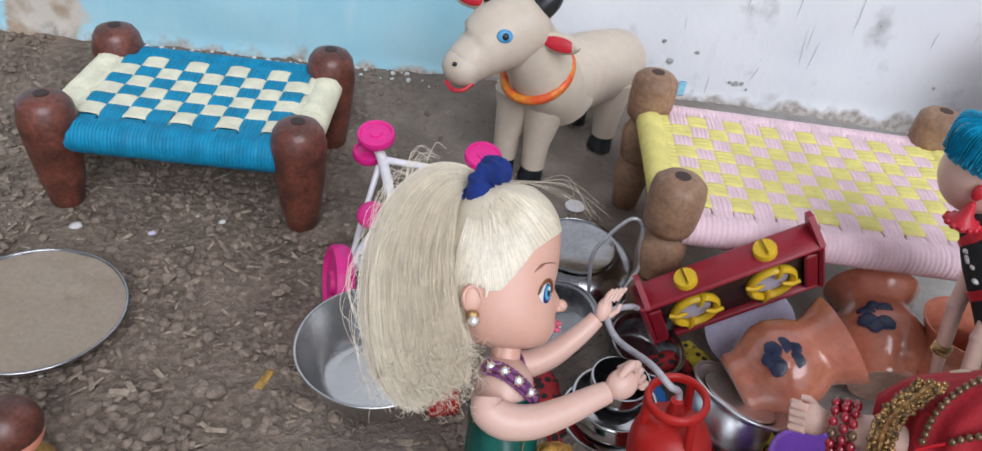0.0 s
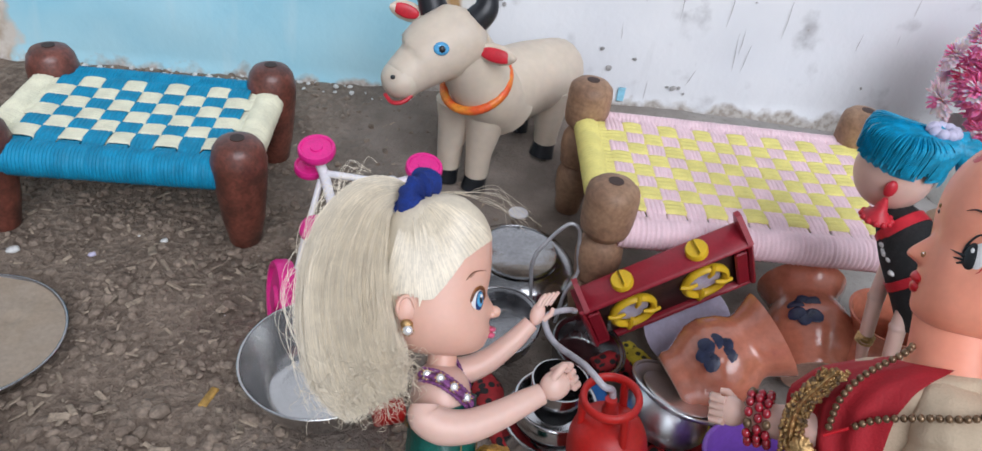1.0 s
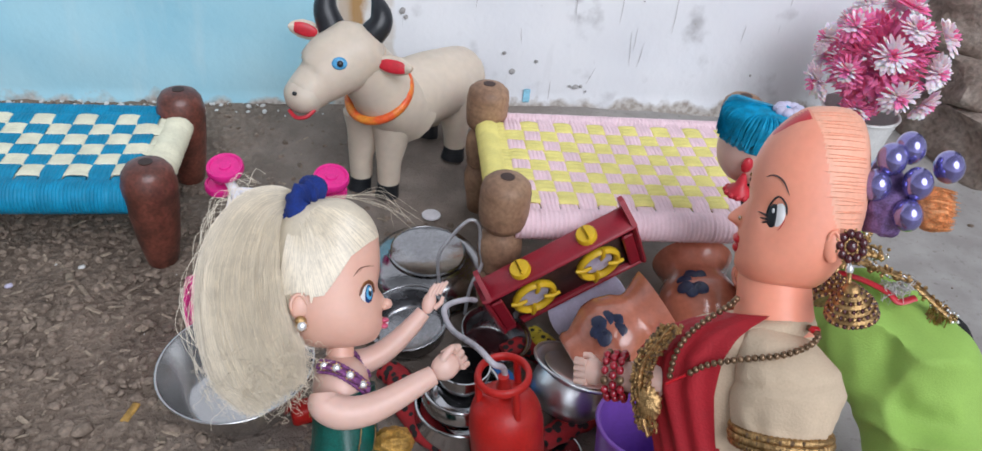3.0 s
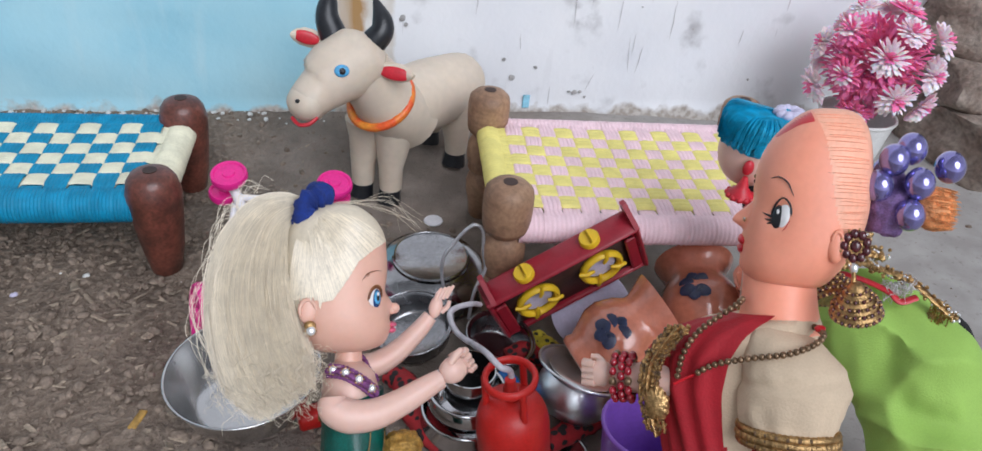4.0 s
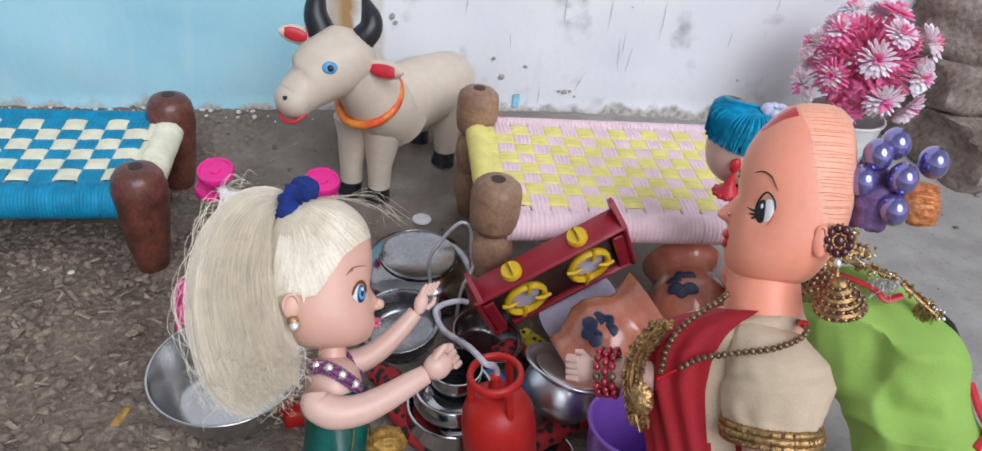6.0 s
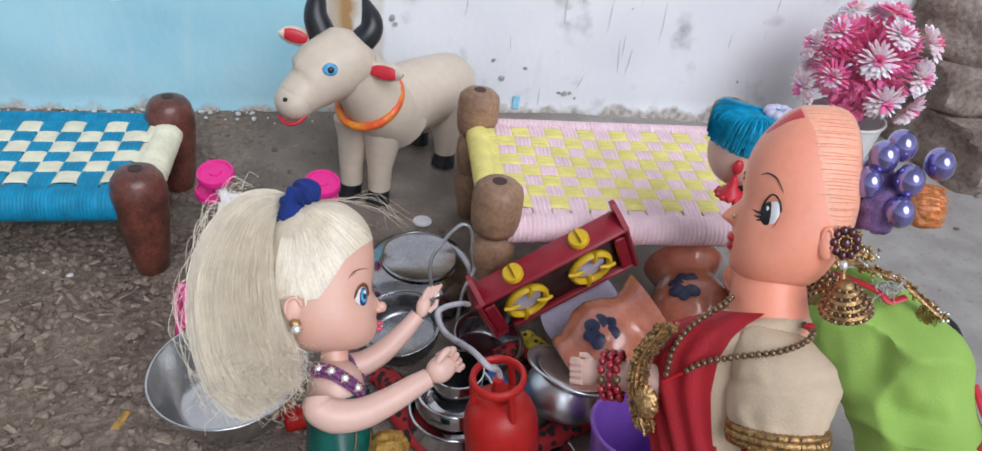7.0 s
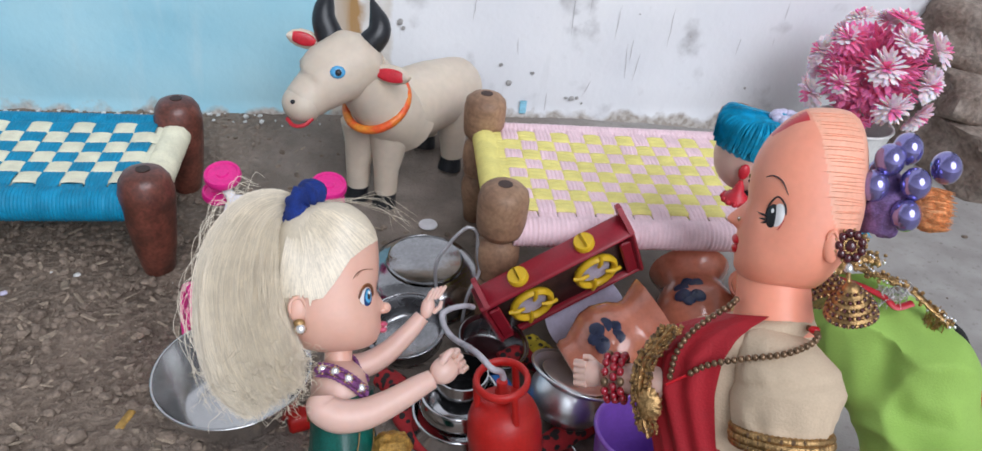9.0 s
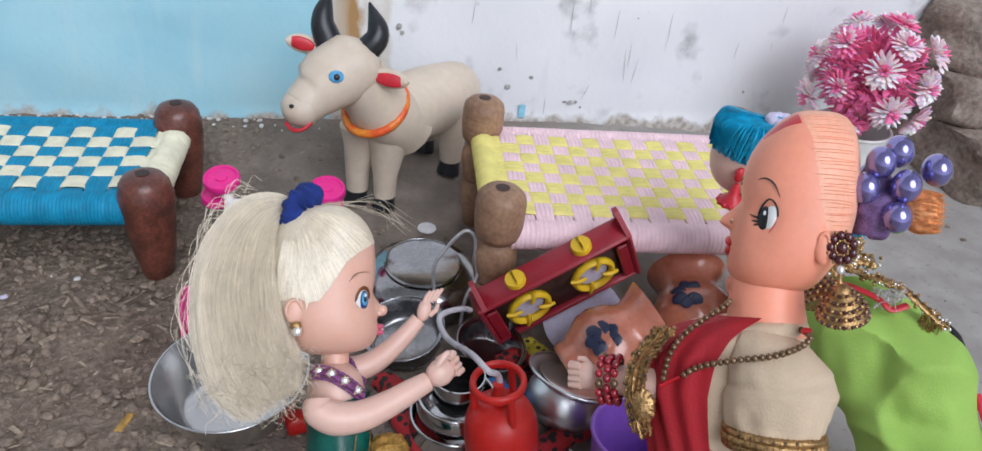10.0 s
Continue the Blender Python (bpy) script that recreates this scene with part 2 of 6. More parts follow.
def ground_material():
    """Dusty soil on one side, worn cement on the other, with stains."""
    m = bpy.data.materials.new("dusty_ground")
    m.use_nodes = True
    n, l = m.node_tree.nodes, m.node_tree.links
    b = n["Principled BSDF"]
    b.inputs["Roughness"].default_value = 0.92
    tc, sep = n.new("ShaderNodeTexCoord"), n.new("ShaderNodeSeparateXYZ")
    l.new(tc.outputs["Object"], sep.inputs[0])

    def noise_node(scale, detail=6):
        k = n.new("ShaderNodeTexNoise")
        k.inputs["Scale"].default_value, k.inputs["Detail"].default_value = scale, detail
        l.new(tc.outputs["Object"], k.inputs["Vector"])
        return k

    def mixed(f, a, c):
        k = n.new("ShaderNodeMix")
        k.data_type = 'RGBA'
        l.new(f, k.inputs["Factor"])
        for sock, v in (("A", a), ("B", c)):
            if isinstance(v, tuple):
                k.inputs[sock].default_value = (*v, 1)
            else:
                l.new(v, k.inputs[sock])
        return k.outputs["Result"]

    def ramp(sock, lo, hi):
        k = n.new("ShaderNodeMapRange")
        k.inputs["From Min"].default_value, k.inputs["From Max"].default_value = lo, hi
        l.new(sock, k.inputs["Value"])
        return k.outputs[0]
    mid, fine, broad, grit = noise_node(26), noise_node(150), noise_node(5, 4), noise_node(600, 2)
    soil = mixed(ramp(mid.outputs["Fac"], 0.35, 0.65), (0.118, 0.086, 0.064), (0.218, 0.166, 0.126))
    soil = mixed(ramp(fine.outputs["Fac"], 0.45, 0.75), soil, (0.295, 0.233, 0.18))
    cement = mixed(ramp(mid.outputs["Fac"], 0.35, 0.7), (0.3, 0.283, 0.265), (0.4, 0.385, 0.365))
    cement = mixed(ramp(fine.outputs["Fac"], 0.6, 0.8), cement, (0.2, 0.18, 0.16))
    dirty = mixed(ramp(mid.outputs["Fac"], 0.4, 0.65), (0.19, 0.155, 0.128), (0.27, 0.224, 0.188))
    # soil gives way to trodden dirt, then to bare cement, along x
    add = n.new("ShaderNodeMath")
    add.operation = 'MULTIPLY_ADD'
    l.new(broad.outputs["Fac"], add.inputs[0])
    add.inputs[1].default_value = 0.22
    l.new(sep.outputs["X"], add.inputs[2])
    col = mixed(ramp(add.outputs[0], 0.02, 0.13), soil, dirty)
    col = mixed(ramp(add.outputs[0], 0.36, 0.55), col, cement)
    l.new(col, b.inputs["Base Color"])
    bp, bp2 = n.new("ShaderNodeBump"), n.new("ShaderNodeBump")
    bp.inputs["Strength"].default_value, bp.inputs["Distance"].default_value = 1.0, 0.006
    bp2.inputs["Strength"].default_value, bp2.inputs["Distance"].default_value = 0.5, 0.001
    worn = n.new("ShaderNodeMapRange")
    worn.inputs["From Min"].default_value, worn.inputs["From Max"].default_value = 0.05, 0.5
    worn.inputs["To Min"].default_value, worn.inputs["To Max"].default_value = 1.0, 0.16
    l.new(add.outputs[0], worn.inputs["Value"])
    l.new(worn.outputs[0], bp.inputs["Strength"])
    l.new(fine.outputs["Fac"], bp.inputs["Height"])
    l.new(grit.outputs["Fac"], bp2.inputs["Height"])
    l.new(bp.outputs[0], bp2.inputs["Normal"])
    l.new(bp2.outputs[0], b.inputs["Normal"])
    return m


def wall_material():
    """Limewash, pale blue on one side of a ragged border and white on the other, chipped and stained."""
    m = bpy.data.materials.new("limewashed_plaster")
    m.use_nodes = True
    n, l = m.node_tree.nodes, m.node_tree.links
    b = n["Principled BSDF"]
    b.inputs["Roughness"].default_value = 0.8
    tc, sep = n.new("ShaderNodeTexCoord"), n.new("ShaderNodeSeparateXYZ")
    l.new(tc.outputs["Object"], sep.inputs[0])

    def noise_node(scale, detail=5, stretch=None):
        k = n.new("ShaderNodeTexNoise")
        k.inputs["Scale"].default_value, k.inputs["Detail"].default_value = scale, detail
        if stretch:
            mp = n.new("ShaderNodeMapping")
            mp.inputs["Scale"].default_value = stretch
            l.new(tc.outputs["Object"], mp.inputs["Vector"])
            l.new(mp.outputs[0], k.inputs["Vector"])
        else:
            l.new(tc.outputs["Object"], k.inputs["Vector"])
        return k.outputs["Fac"]

    def math_node(op, a, c, d=None):
        k = n.new("ShaderNodeMath")
        k.operation = op
        for i, v in enumerate((a, c, d)):
            if v is None:
                continue
            if isinstance(v, (int, float)):
                k.inputs[i].default_value = v
            else:
                l.new(v, k.inputs[i])
        return k.outputs[0]

    def ramp(sock, lo, hi):
        k = n.new("ShaderNodeMapRange")
        k.inputs["From Min"].default_value, k.inputs["From Max"].default_value = lo, hi
        l.new(sock, k.inputs["Value"])
        return k.outputs[0]

    def mixed(f, a, c):
        k = n.new("ShaderNodeMix")
        k.data_type = 'RGBA'
        l.new(f, k.inputs["Factor"])
        for sock, v in (("A", a), ("B", c)):
            if isinstance(v, tuple):
                k.inputs[sock].default_value = (*v, 1)
            else:
                l.new(v, k.inputs[sock])
        return k.outputs["Result"]
    broad, mid, fine = noise_node(7), noise_node(30), noise_node(160)
    drips = noise_node(22, 5, (1.0, 1.0, 0.18))
    blue = mixed(ramp(broad, 0.35, 0.7), (0.31, 0.62, 0.75), (0.45, 0.72, 0.8))
    blue = mixed(ramp(drips, 0.58, 0.75), blue, (0.52, 0.73, 0.79))
    white = mixed(ramp(broad, 0.35, 0.7), (0.78, 0.8, 0.83), (0.86, 0.87, 0.88))
    white = mixed(ramp(drips, 0.6, 0.78), white, (0.68, 0.69, 0.7))
    white = mixed(ramp(mid, 0.68, 0.74), white, (0.45, 0.44, 0.43))
    scratches = noise_node(120, 2, (1.0, 1.0, 0.07))
    white = mixed(math_node('MULTIPLY', ramp(scratches, 0.73, 0.76), ramp(broad, 0.4, 0.5)), white, (0.55, 0.55, 0.56))
    smudge = noise_node(16, 6)
    white = mixed(math_node('MULTIPLY', ramp(smudge, 0.55, 0.68), ramp(mid, 0.45, 0.6)), white, (0.5, 0.5, 0.51))
    sooty = math_node('MULTIPLY_ADD', math_node('SUBTRACT', broad, 0.5), 0.3, sep.outputs["X"])
    white = mixed(math_node('MULTIPLY', ramp(sooty, 0.55, 0.85), 0.3), white, (0.4, 0.37, 0.39))
    wob = math_node('MULTIPLY_ADD', math_node('SUBTRACT', mid, 0.5), 0.03, sep.outputs["X"])
    col = mixed(ramp(wob, 0.05, 0.056), blue, mixed(ramp(drips, 0.4, 0.6), (0.42, 0.25, 0.1), (0.6, 0.55, 0.48)))
    col = mixed(ramp(wob, 0.084, 0.09), col, mixed(ramp(mid, 0.42, 0.58), (0.66, 0.63, 0.58), (0.78, 0.77, 0.75)))
    col = mixed(ramp(wob, 0.116, 0.122), col, white)
    # bare patch of old plaster at the far end
    left = math_node('MULTIPLY_ADD', math_node('SUBTRACT', mid, 0.5), 0.06, sep.outputs["X"])
    patch = math_node('MULTIPLY', ramp(left, -0.46, -0.452), ramp(left, -0.376, -0.386))
    col = mixed(patch, col, mixed(ramp(mid, 0.45, 0.6), (0.62, 0.57, 0.5), (0.4, 0.31, 0.22)))
    # flaked foot of the wall
    foot = math_node('MULTIPLY_ADD', math_node('SUBTRACT', mid, 0.5), 0.05, sep.outputs["Z"])
    col = mixed(ramp(foot, 0.037, 0.029), col, mixed(ramp(fine, 0.4, 0.6), (0.34, 0.3, 0.26), (0.52, 0.49, 0.45)))
    # unseen wall above z 0.3 is made white, so the steel mirrors less blue
    over = math_node('MULTIPLY_ADD', math_node('SUBTRACT', mid, 0.5), 0.02, sep.outputs["Z"])
    col = mixed(ramp(over, 0.3, 0.31), col, white)
    l.new(col, b.inputs["Base Color"])
    bp, bp2 = n.new("ShaderNodeBump"), n.new("ShaderNodeBump")
    bp.inputs["Strength"].default_value, bp.inputs["Distance"].default_value = 0.35, 0.003
    bp2.inputs["Strength"].default_value, bp2.inputs["Distance"].default_value = 0.3, 0.001
    l.new(mid, bp.inputs["Height"])
    l.new(fine, bp2.inputs["Height"])
    l.new(bp.outputs[0], bp2.inputs["Normal"])
    l.new(bp2.outputs[0], b.inputs["Normal"])
    return m


GROUND, WALL = ground_material(), wall_material()


# ---- mesh building ----
class Shape:
    """Vertices and faces with a material slot for each face."""

    def __init__(self):
        self.v, self.f, self.s = [], [], []

    def add(self, verts, faces, slot=0, m=None):
        k = len(self.v)
        self.v += [tuple(m @ Vector(p)) if m else tuple(p) for p in verts]
        self.f += [tuple(i + k for i in q) for q in faces]
        self.s += [slot] * len(faces)
        return self

    def rings(self, rings, slot=0, m=None, caps=(True, True), closed=True):
        """Skin a row of rings that all have as many points."""
        n = len(rings[0])
        verts = [p for r in rings for p in r]
        faces = []
        for a in range(len(rings) - 1):
            for i in range(n if closed else n - 1):
                j = (i + 1) % n
                faces.append((a * n + i, a * n + j, a * n + n + j, a * n + n + i))
        if caps[0]:
            faces.append(tuple(range(n - 1, -1, -1)))
        if caps[1]:
            faces.append(tuple((len(rings) - 1) * n + i for i in range(n)))
        return self.add(verts, faces, slot, m)

    def lathe(self, profile, seg=32, slot=0, m=None, caps=(True, True)):
        return self.rings([[(r * math.cos(2 * math.pi * i / seg), r * math.sin(2 * math.pi * i / seg), z) for i in range(seg)]
                           for r, z in profile], slot, m, caps)

    def tube(self, pts, radii, seg=8, slot=0, m=None, flat=1.0, loop=False):
        pts = [Vector(p) for p in pts]
        if not isinstance(radii, (list, tuple)):
            radii = [radii] * len(pts)
        rings, side = [], None
        for i, p in enumerate(pts):
            if loop:
                d = pts[(i + 1) % len(pts)] - pts[i - 1]
            else:
                d = pts[min(i + 1, len(pts) - 1)] - pts[max(i - 1, 0)]
            d = d.normalized() if d.length > 1e-9 else Vector((0, 0, 1))
            if side is None:
                side = d.cross(Vector((0, 0, 1)) if abs(d.z) < 0.9 else Vector((1, 0, 0))).normalized()
            side = (side - d * side.dot(d)).normalized()
            up = d.cross(side)
            rings.append([p + radii[i] * (side * math.cos(a) + up * (flat * math.sin(a))) for a in
                          (2 * math.pi * k / seg for k in range(seg))])
        if loop:
            rings.append(rings[0])
            return self.rings(rings, slot, m, (False, False))
        return self.rings(rings, slot, m)

    def ball(self, c, r, seg=16, n=10, slot=0, m=None, keep=None, bend=None):
        """An ellipsoid; keep(p) chooses faces by their middle, bend(p) shapes unit points."""
        if not isinstance(r, (list, tuple)):
            r = (r, r, r)
        pts = []
        for a in range(n + 1):
            th = math.pi * a / n
            for i in range(seg):
                ph = 2 * math.pi * i / seg
                p = Vector((math.sin(th) * math.cos(ph), math.sin(th) * math.sin(ph), math.cos(th)))
                p = bend(p) if bend else p
                pts.append(Vector((c[0] + r[0] * p.x, c[1] + r[1] * p.y, c[2] + r[2] * p.z)))
        faces = []
        for a in range(n):
            for i in range(seg):
                j = (i + 1) % seg
                q = (a * seg + i, (a + 1) * seg + i, (a + 1) * seg + j, a * seg + j)
                if keep is None or keep(sum((pts[k] for k in q), Vector()) / 4):
                    faces.append(q)
        return self.add(pts, faces, slot, m)

    def block(self, size, c=(0, 0, 0), slot=0, m=None, bevel=0.002):
        """A box with chamfered edges, made of stacked rounded outlines."""
        hx, hy, hz = (k / 2 for k in size)
        b = min(bevel, hx * 0.9, hy * 0.9, hz * 0.9)

        def outline(ix, z):
            x, y = hx - ix, hy - ix
            return [(c[0] + p, c[1] + q, c[2] + z) for p, q in
                    ((x, -y + b), (x, y - b), (x - b, y), (-x + b, y), (-x, y - b), (-x, -y + b), (-x + b, -y), (x - b, -y))]
        return self.rings([outline(b, -hz), outline(0, -hz + b), outline(0, hz - b), outline(b, hz)], slot, m)

    def mesh(self, name, mats, smooth=True):
        me = bpy.data.meshes.new(name)
        me.from_pydata(self.v, [], self.f)
        for k in mats if isinstance(mats, (list, tuple)) else [mats]:
            me.materials.append(k)
        me.polygons.foreach_set("material_index", self.s)
        me.polygons.foreach_set("use_smooth", [smooth] * len(self.f))
        bm = bmesh.new()
        bm.from_mesh(me)
        bmesh.ops.remove_doubles(bm, verts=bm.verts, dist=1e-6)
        bmesh.ops.recalc_face_normals(bm, faces=bm.faces)
        bm.to_mesh(me)
        bm.free()
        if smooth:
            me.set_sharp_from_angle(angle=radians(50))
        me.update()
        return me


def part(name, shape, material, parent, label="", smooth=True):
    ob = new(name, shape.mesh(name, material, smooth))
    ob.parent = parent
    return tagged(ob, label)


def thing(name, label, category, m=None, shape=None, material=None, group="", kind="", smooth=True):
    ob = new(name, shape.mesh(name, material, smooth) if shape else None)
    if m:
        ob.matrix_world = m
    return tagged(ob, label, category, group, kind)


def bez(pts, n=24):
    """A smooth line through the points."""
    pts = [Vector(p) for p in pts]
    ext = [2 * pts[0] - pts[1]] + pts + [2 * pts[-1] - pts[-2]]
    out = []
    for k in range(len(pts) - 1):
        p0, p1, p2, p3 = ext[k:k + 4]
        steps = max(2, n // (len(pts) - 1))
        for i in range(steps):
            t = i / steps
            out.append(0.5 * (2 * p1 + (p2 - p0) * t + (2 * p0 - 5 * p1 + 4 * p2 - p3) * t * t + (3 * p1 - p0 - 3 * p2 + p3) * t ** 3))
    return out + [pts[-1]]


def lerp(vals, t):
    k = t * (len(vals) - 1)
    i = min(int(k), len(vals) - 2)
    return vals[i] + (vals[i + 1] - vals[i]) * (k - i)


def smooth01(t):
    t = max(0.0, min(1.0, t))
    return t * t * (3 - 2 * t)


def frame_of(origin, x, z):
    """A pose with its x axis along x and its z axis near z."""
    x = Vector(x).normalized()
    z = Vector(z)
    z = (z - x * z.dot(x)).normalized()
    y = z.cross(x)
    return Matrix(((x.x, y.x, z.x, origin[0]), (x.y, y.y, z.y, origin[1]), (x.z, y.z, z.z, origin[2]), (0, 0, 0, 1)))


# ---- setting ----
def ground_z(x, y):
    return 0.03 * smooth01((y - 0.72) / 0.14) * (1 - 0.6 * smooth01((x - 0.3) / 0.4))


def build_ground():
    near_x = [-0.75 + 0.0105 * i for i in range(172)]
    near_y = [0.2 + 0.0105 * i for i in range(66)]
    xs = [-300, -60, -12, -4, -1.8, -1.1] + near_x + [1.4, 2.2, 5, 14, 60, 300]
    ys = [-300, -60, -12, -4, -1.5, -0.5, -0.1, 0.1] + near_y + [0.93, 1.2, 3, 14, 60, 300]
    s = Shape()
    verts = []
    for y in ys:
        for x in xs:
            z = ground_z(x, y)
            if -0.8 < x < 1.2 and 0.15 < y < 0.95:
                rough = 0.25 + 0.75 * (1 - smooth01((x + 0.05) / 0.25))
                z += rough * (0.0035 * noise.noise((x * 30, y * 30, 0)) + 0.0018 * noise.noise((x * 90, y * 90, 3)))
            verts.append((x, y, z))
    n = len(xs)
    s.add(verts, [(a * n + i, a * n + i + 1, a * n + n + i + 1, a * n + n + i) for a in range(len(ys) - 1) for i in range(n - 1)])
    thing("ground", "dusty trodden soil merging into grey worn cement", "ground", shape=s, material=GROUND, kind="structure")


def build_wall():
    xs = [-3.0, -1.5] + [-0.8 + 0.02 * i for i in range(86)] + [0.905]
    zs = [-0.05] + [0.012 * i for i in range(28)] + [0.6, 1.2, 2.4]
    verts = []
    for z in zs:
        for x in xs:
            y = 0.865 + 0.0025 * noise.noise((x * 14, z * 14, 5)) + 0.0012 * noise.noise((x * 50, z * 50, 9))
            y -= 0.006 * smooth01((0.034 + 0.01 * noise.noise((x * 40, 0, 2)) - z) / 0.012)
            verts.append((x, y, z))
    n, rows = len(xs), len(zs)
    faces = [(a * n + i, a * n + i + 1, a * n + n + i + 1, a * n + n + i) for a in range(rows - 1) for i in range(n - 1)]
    k = len(verts)
    verts += [(x, 1.1, z) for z in (zs[0], zs[-1]) for x in (xs[0], xs[-1])]
    faces += [(k, k + 1, k + 3, k + 2), (n - 1, k + 1, k + 3, rows * n - 1), (0, k, k + 2, (rows - 1) * n), ((rows - 1) * n, rows * n - 1, k + 3, k + 2)]
    wall = thing("wall_back", "old plaster wall limewashed pale blue and white", "wall", shape=Shape().add(verts, faces), material=WALL, kind="structure")
    return wall


def rock(name, c, size, seed, label, turn=0.0):
    def bend(p):
        q = Vector((max(-0.72, min(0.72, p.x)) / 0.72, max(-0.72, min(0.72, p.y)) / 0.72, max(-0.66, min(0.66, p.z)) / 0.66))
        d = 1 + 0.16 * noise.noise(q * 1.3 + Vector((seed, 0, 0))) + 0.07 * noise.noise(q * 4 + Vector((0, seed, 0)))
        return q * d
    s = Shape().ball((0, 0, 0), [k / 2 for k in size], 40, 26, bend=bend)
    return thing(name, label, "stone", pose(*c, 0, 0, turn), s, STONE, group="stones stacked against the wall")


build_ground()
build_wall()


# ---- string beds ----
def wrapped_rail(length, r, turns, seg=14):
    """A bar closely wound with cord, along x from 0."""
    steps = turns * 4
    return Shape().rings([[(length * i / steps, rr * math.cos(a), rr * math.sin(a)) for a in (2 * math.pi * k / seg for k in range(seg))]
                          for i in range(steps + 1) for rr in (r * (1 + 0.035 * math.sin(2 * math.pi * i / 4 + 0.4)) + 0.0004 * noise.noise((i * 0.37, r * 99, 0)),)])


def cords(a, b, across, count, width, lift, over, cells, sag, half, margin):
    """A flat band of cords from a to b that passes over (True) or under the crossing bands."""
    s = Shape()
    a, b, across = Vector(a), Vector(b), Vector(across)
    seed = a.x * 90 + a.y * 70
    for c in range(count):
        off = ((c + 0.5) / count - 0.5) * width
        pts, steps = [], cells * 13
        for i in range(steps + 1):
            t = i / steps
            k = min(cells - 1e-6, max(0.0, (t * (b - a).length - margin) / ((b - a).length - 2 * margin) * cells))
            cell, u = int(k), k - int(k)
            edge = min(1.0, 14 * t, 14 * (1 - t))
            puff = (4 * u * (1 - u)) ** 0.3
            if over[cell]:
                h = lift * (0.1 + 0.9 * puff) * (1 + 0.2 * noise.noise((cell * 3.1, seed, 1)))
                pinch = 0.92 + 0.1 * puff
            else:
                h = -lift * puff
                pinch = 0.9
            slip = 0.06 * width * noise.noise((t * cells * 0.7, seed, 5))
            pts.append(a + (b - a) * t + across * (off * pinch + slip) + Vector((0, 0, h * edge + 0.0003 * noise.noise((i * 0.3 + c * 7, seed, 0)))))
        for p in pts:
            p.z -= sag * max(0.0, 1 - (p.x / half[0]) ** 2) * max(0.0, 1 - (p.y / half[1]) ** 2)
        s.tube(pts, 0.6 * width / count, 6, flat=0.62)
    return s


def string_bed(name, label, m, lx, ly, bed_z, rail_r, leg, leg_mat, tip, mat_x, mat_y, n_x, n_y, weave, cord_n, lift=0.0017):
    """Four legs, four wound rails and a woven top. Bands along x are wound on the end rails, bands along y on the side rails."""
    bed = thing(name, label, "string bed", m)
    for sx in (-1, 1):
        for sy in (-1, 1):
            s = Shape().lathe(leg, 28)
            top = leg[-1][1]
            ob = part("leg", s, leg_mat, bed)
            part("leg_cap", Shape().lathe([(0.0, top - 0.001), (0.0058, top - 0.0002), (0.0058, top + 0.0004), (0.0, top + 0.0008)], 14), tip, ob, "dark end-grain plug")
            ob.matrix_basis = pose(sx * lx / 2, sy * ly / 2, 0, 0, 0, 50 * sx + 20 * sy)
    for sy in (-1, 1):
        ob = part("side_rail", wrapped_rail(lx - 0.02, rail_r, 62), mat_y, bed)
        ob.matrix_basis = pose(-lx / 2 + 0.01, sy * ly / 2, bed_z)
    for sx in (-1, 1):
        ob = part("end_rail", wrapped_rail(ly - 0.02, rail_r * 0.92, 40), mat_x, bed)
        ob.matrix_basis = pose(sx * lx / 2, -ly / 2 + 0.01, bed_z + 0.003, 0, 0, 90)
    top = bed_z + rail_r * 0.8
    wx, wy = (lx - 0.03) / n_y, (ly - 0.028) / n_x
    for j in range(n_x):
        y = -ly / 2 + 0.014 + wy * (j + 0.5)
        over = [weave(i, j) for i in range(n_y)]
        part("band", cords((-lx / 2 - 0.002, y, top), (lx / 2 + 0.002, y, top), (0, 1, 0), cord_n[0], wy * 0.96, lift, over, n_y, 0.003, (lx / 2, ly / 2), 0.017), mat_x, bed)
    for i in range(n_y):
        x = -lx / 2 + 0.015 + wx * (i + 0.5)
        over = [not weave(i, j) for j in range(n_x)]
        part("band", cords((x, -ly / 2, top), (x, ly / 2, top), (1, 0, 0), cord_n[1], wx * 0.96, lift, over, n_x, 0.003, (lx / 2, ly / 2), 0.014), mat_y, bed)
    return bed


stout_leg = [(0.0, 0.0), (0.0125, 0.0), (0.0135, 0.003), (0.017, 0.022), (0.0175, 0.024), (0.0205, 0.05), (0.0225, 0.072), (0.0228, 0.083), (0.0218, 0.086), (0.0205, 0.093), (0.0165, 0.099), (0.0095, 0.102), (0.0, 0.1025)]
string_bed("string_bed", "string bed of blue and cream cord on stout dark wooden legs", pose(-0.195, 0.678, 0, 0, 0, -1.5), 0.2, 0.138, 0.068, 0.0145,
           stout_leg, WALNUT, DARK_CORE, CORD_CREAM, CORD_BLUE, 6, 9, lambda i, j: (i + j) % 2 == 0, (5, 5), 0.0024)
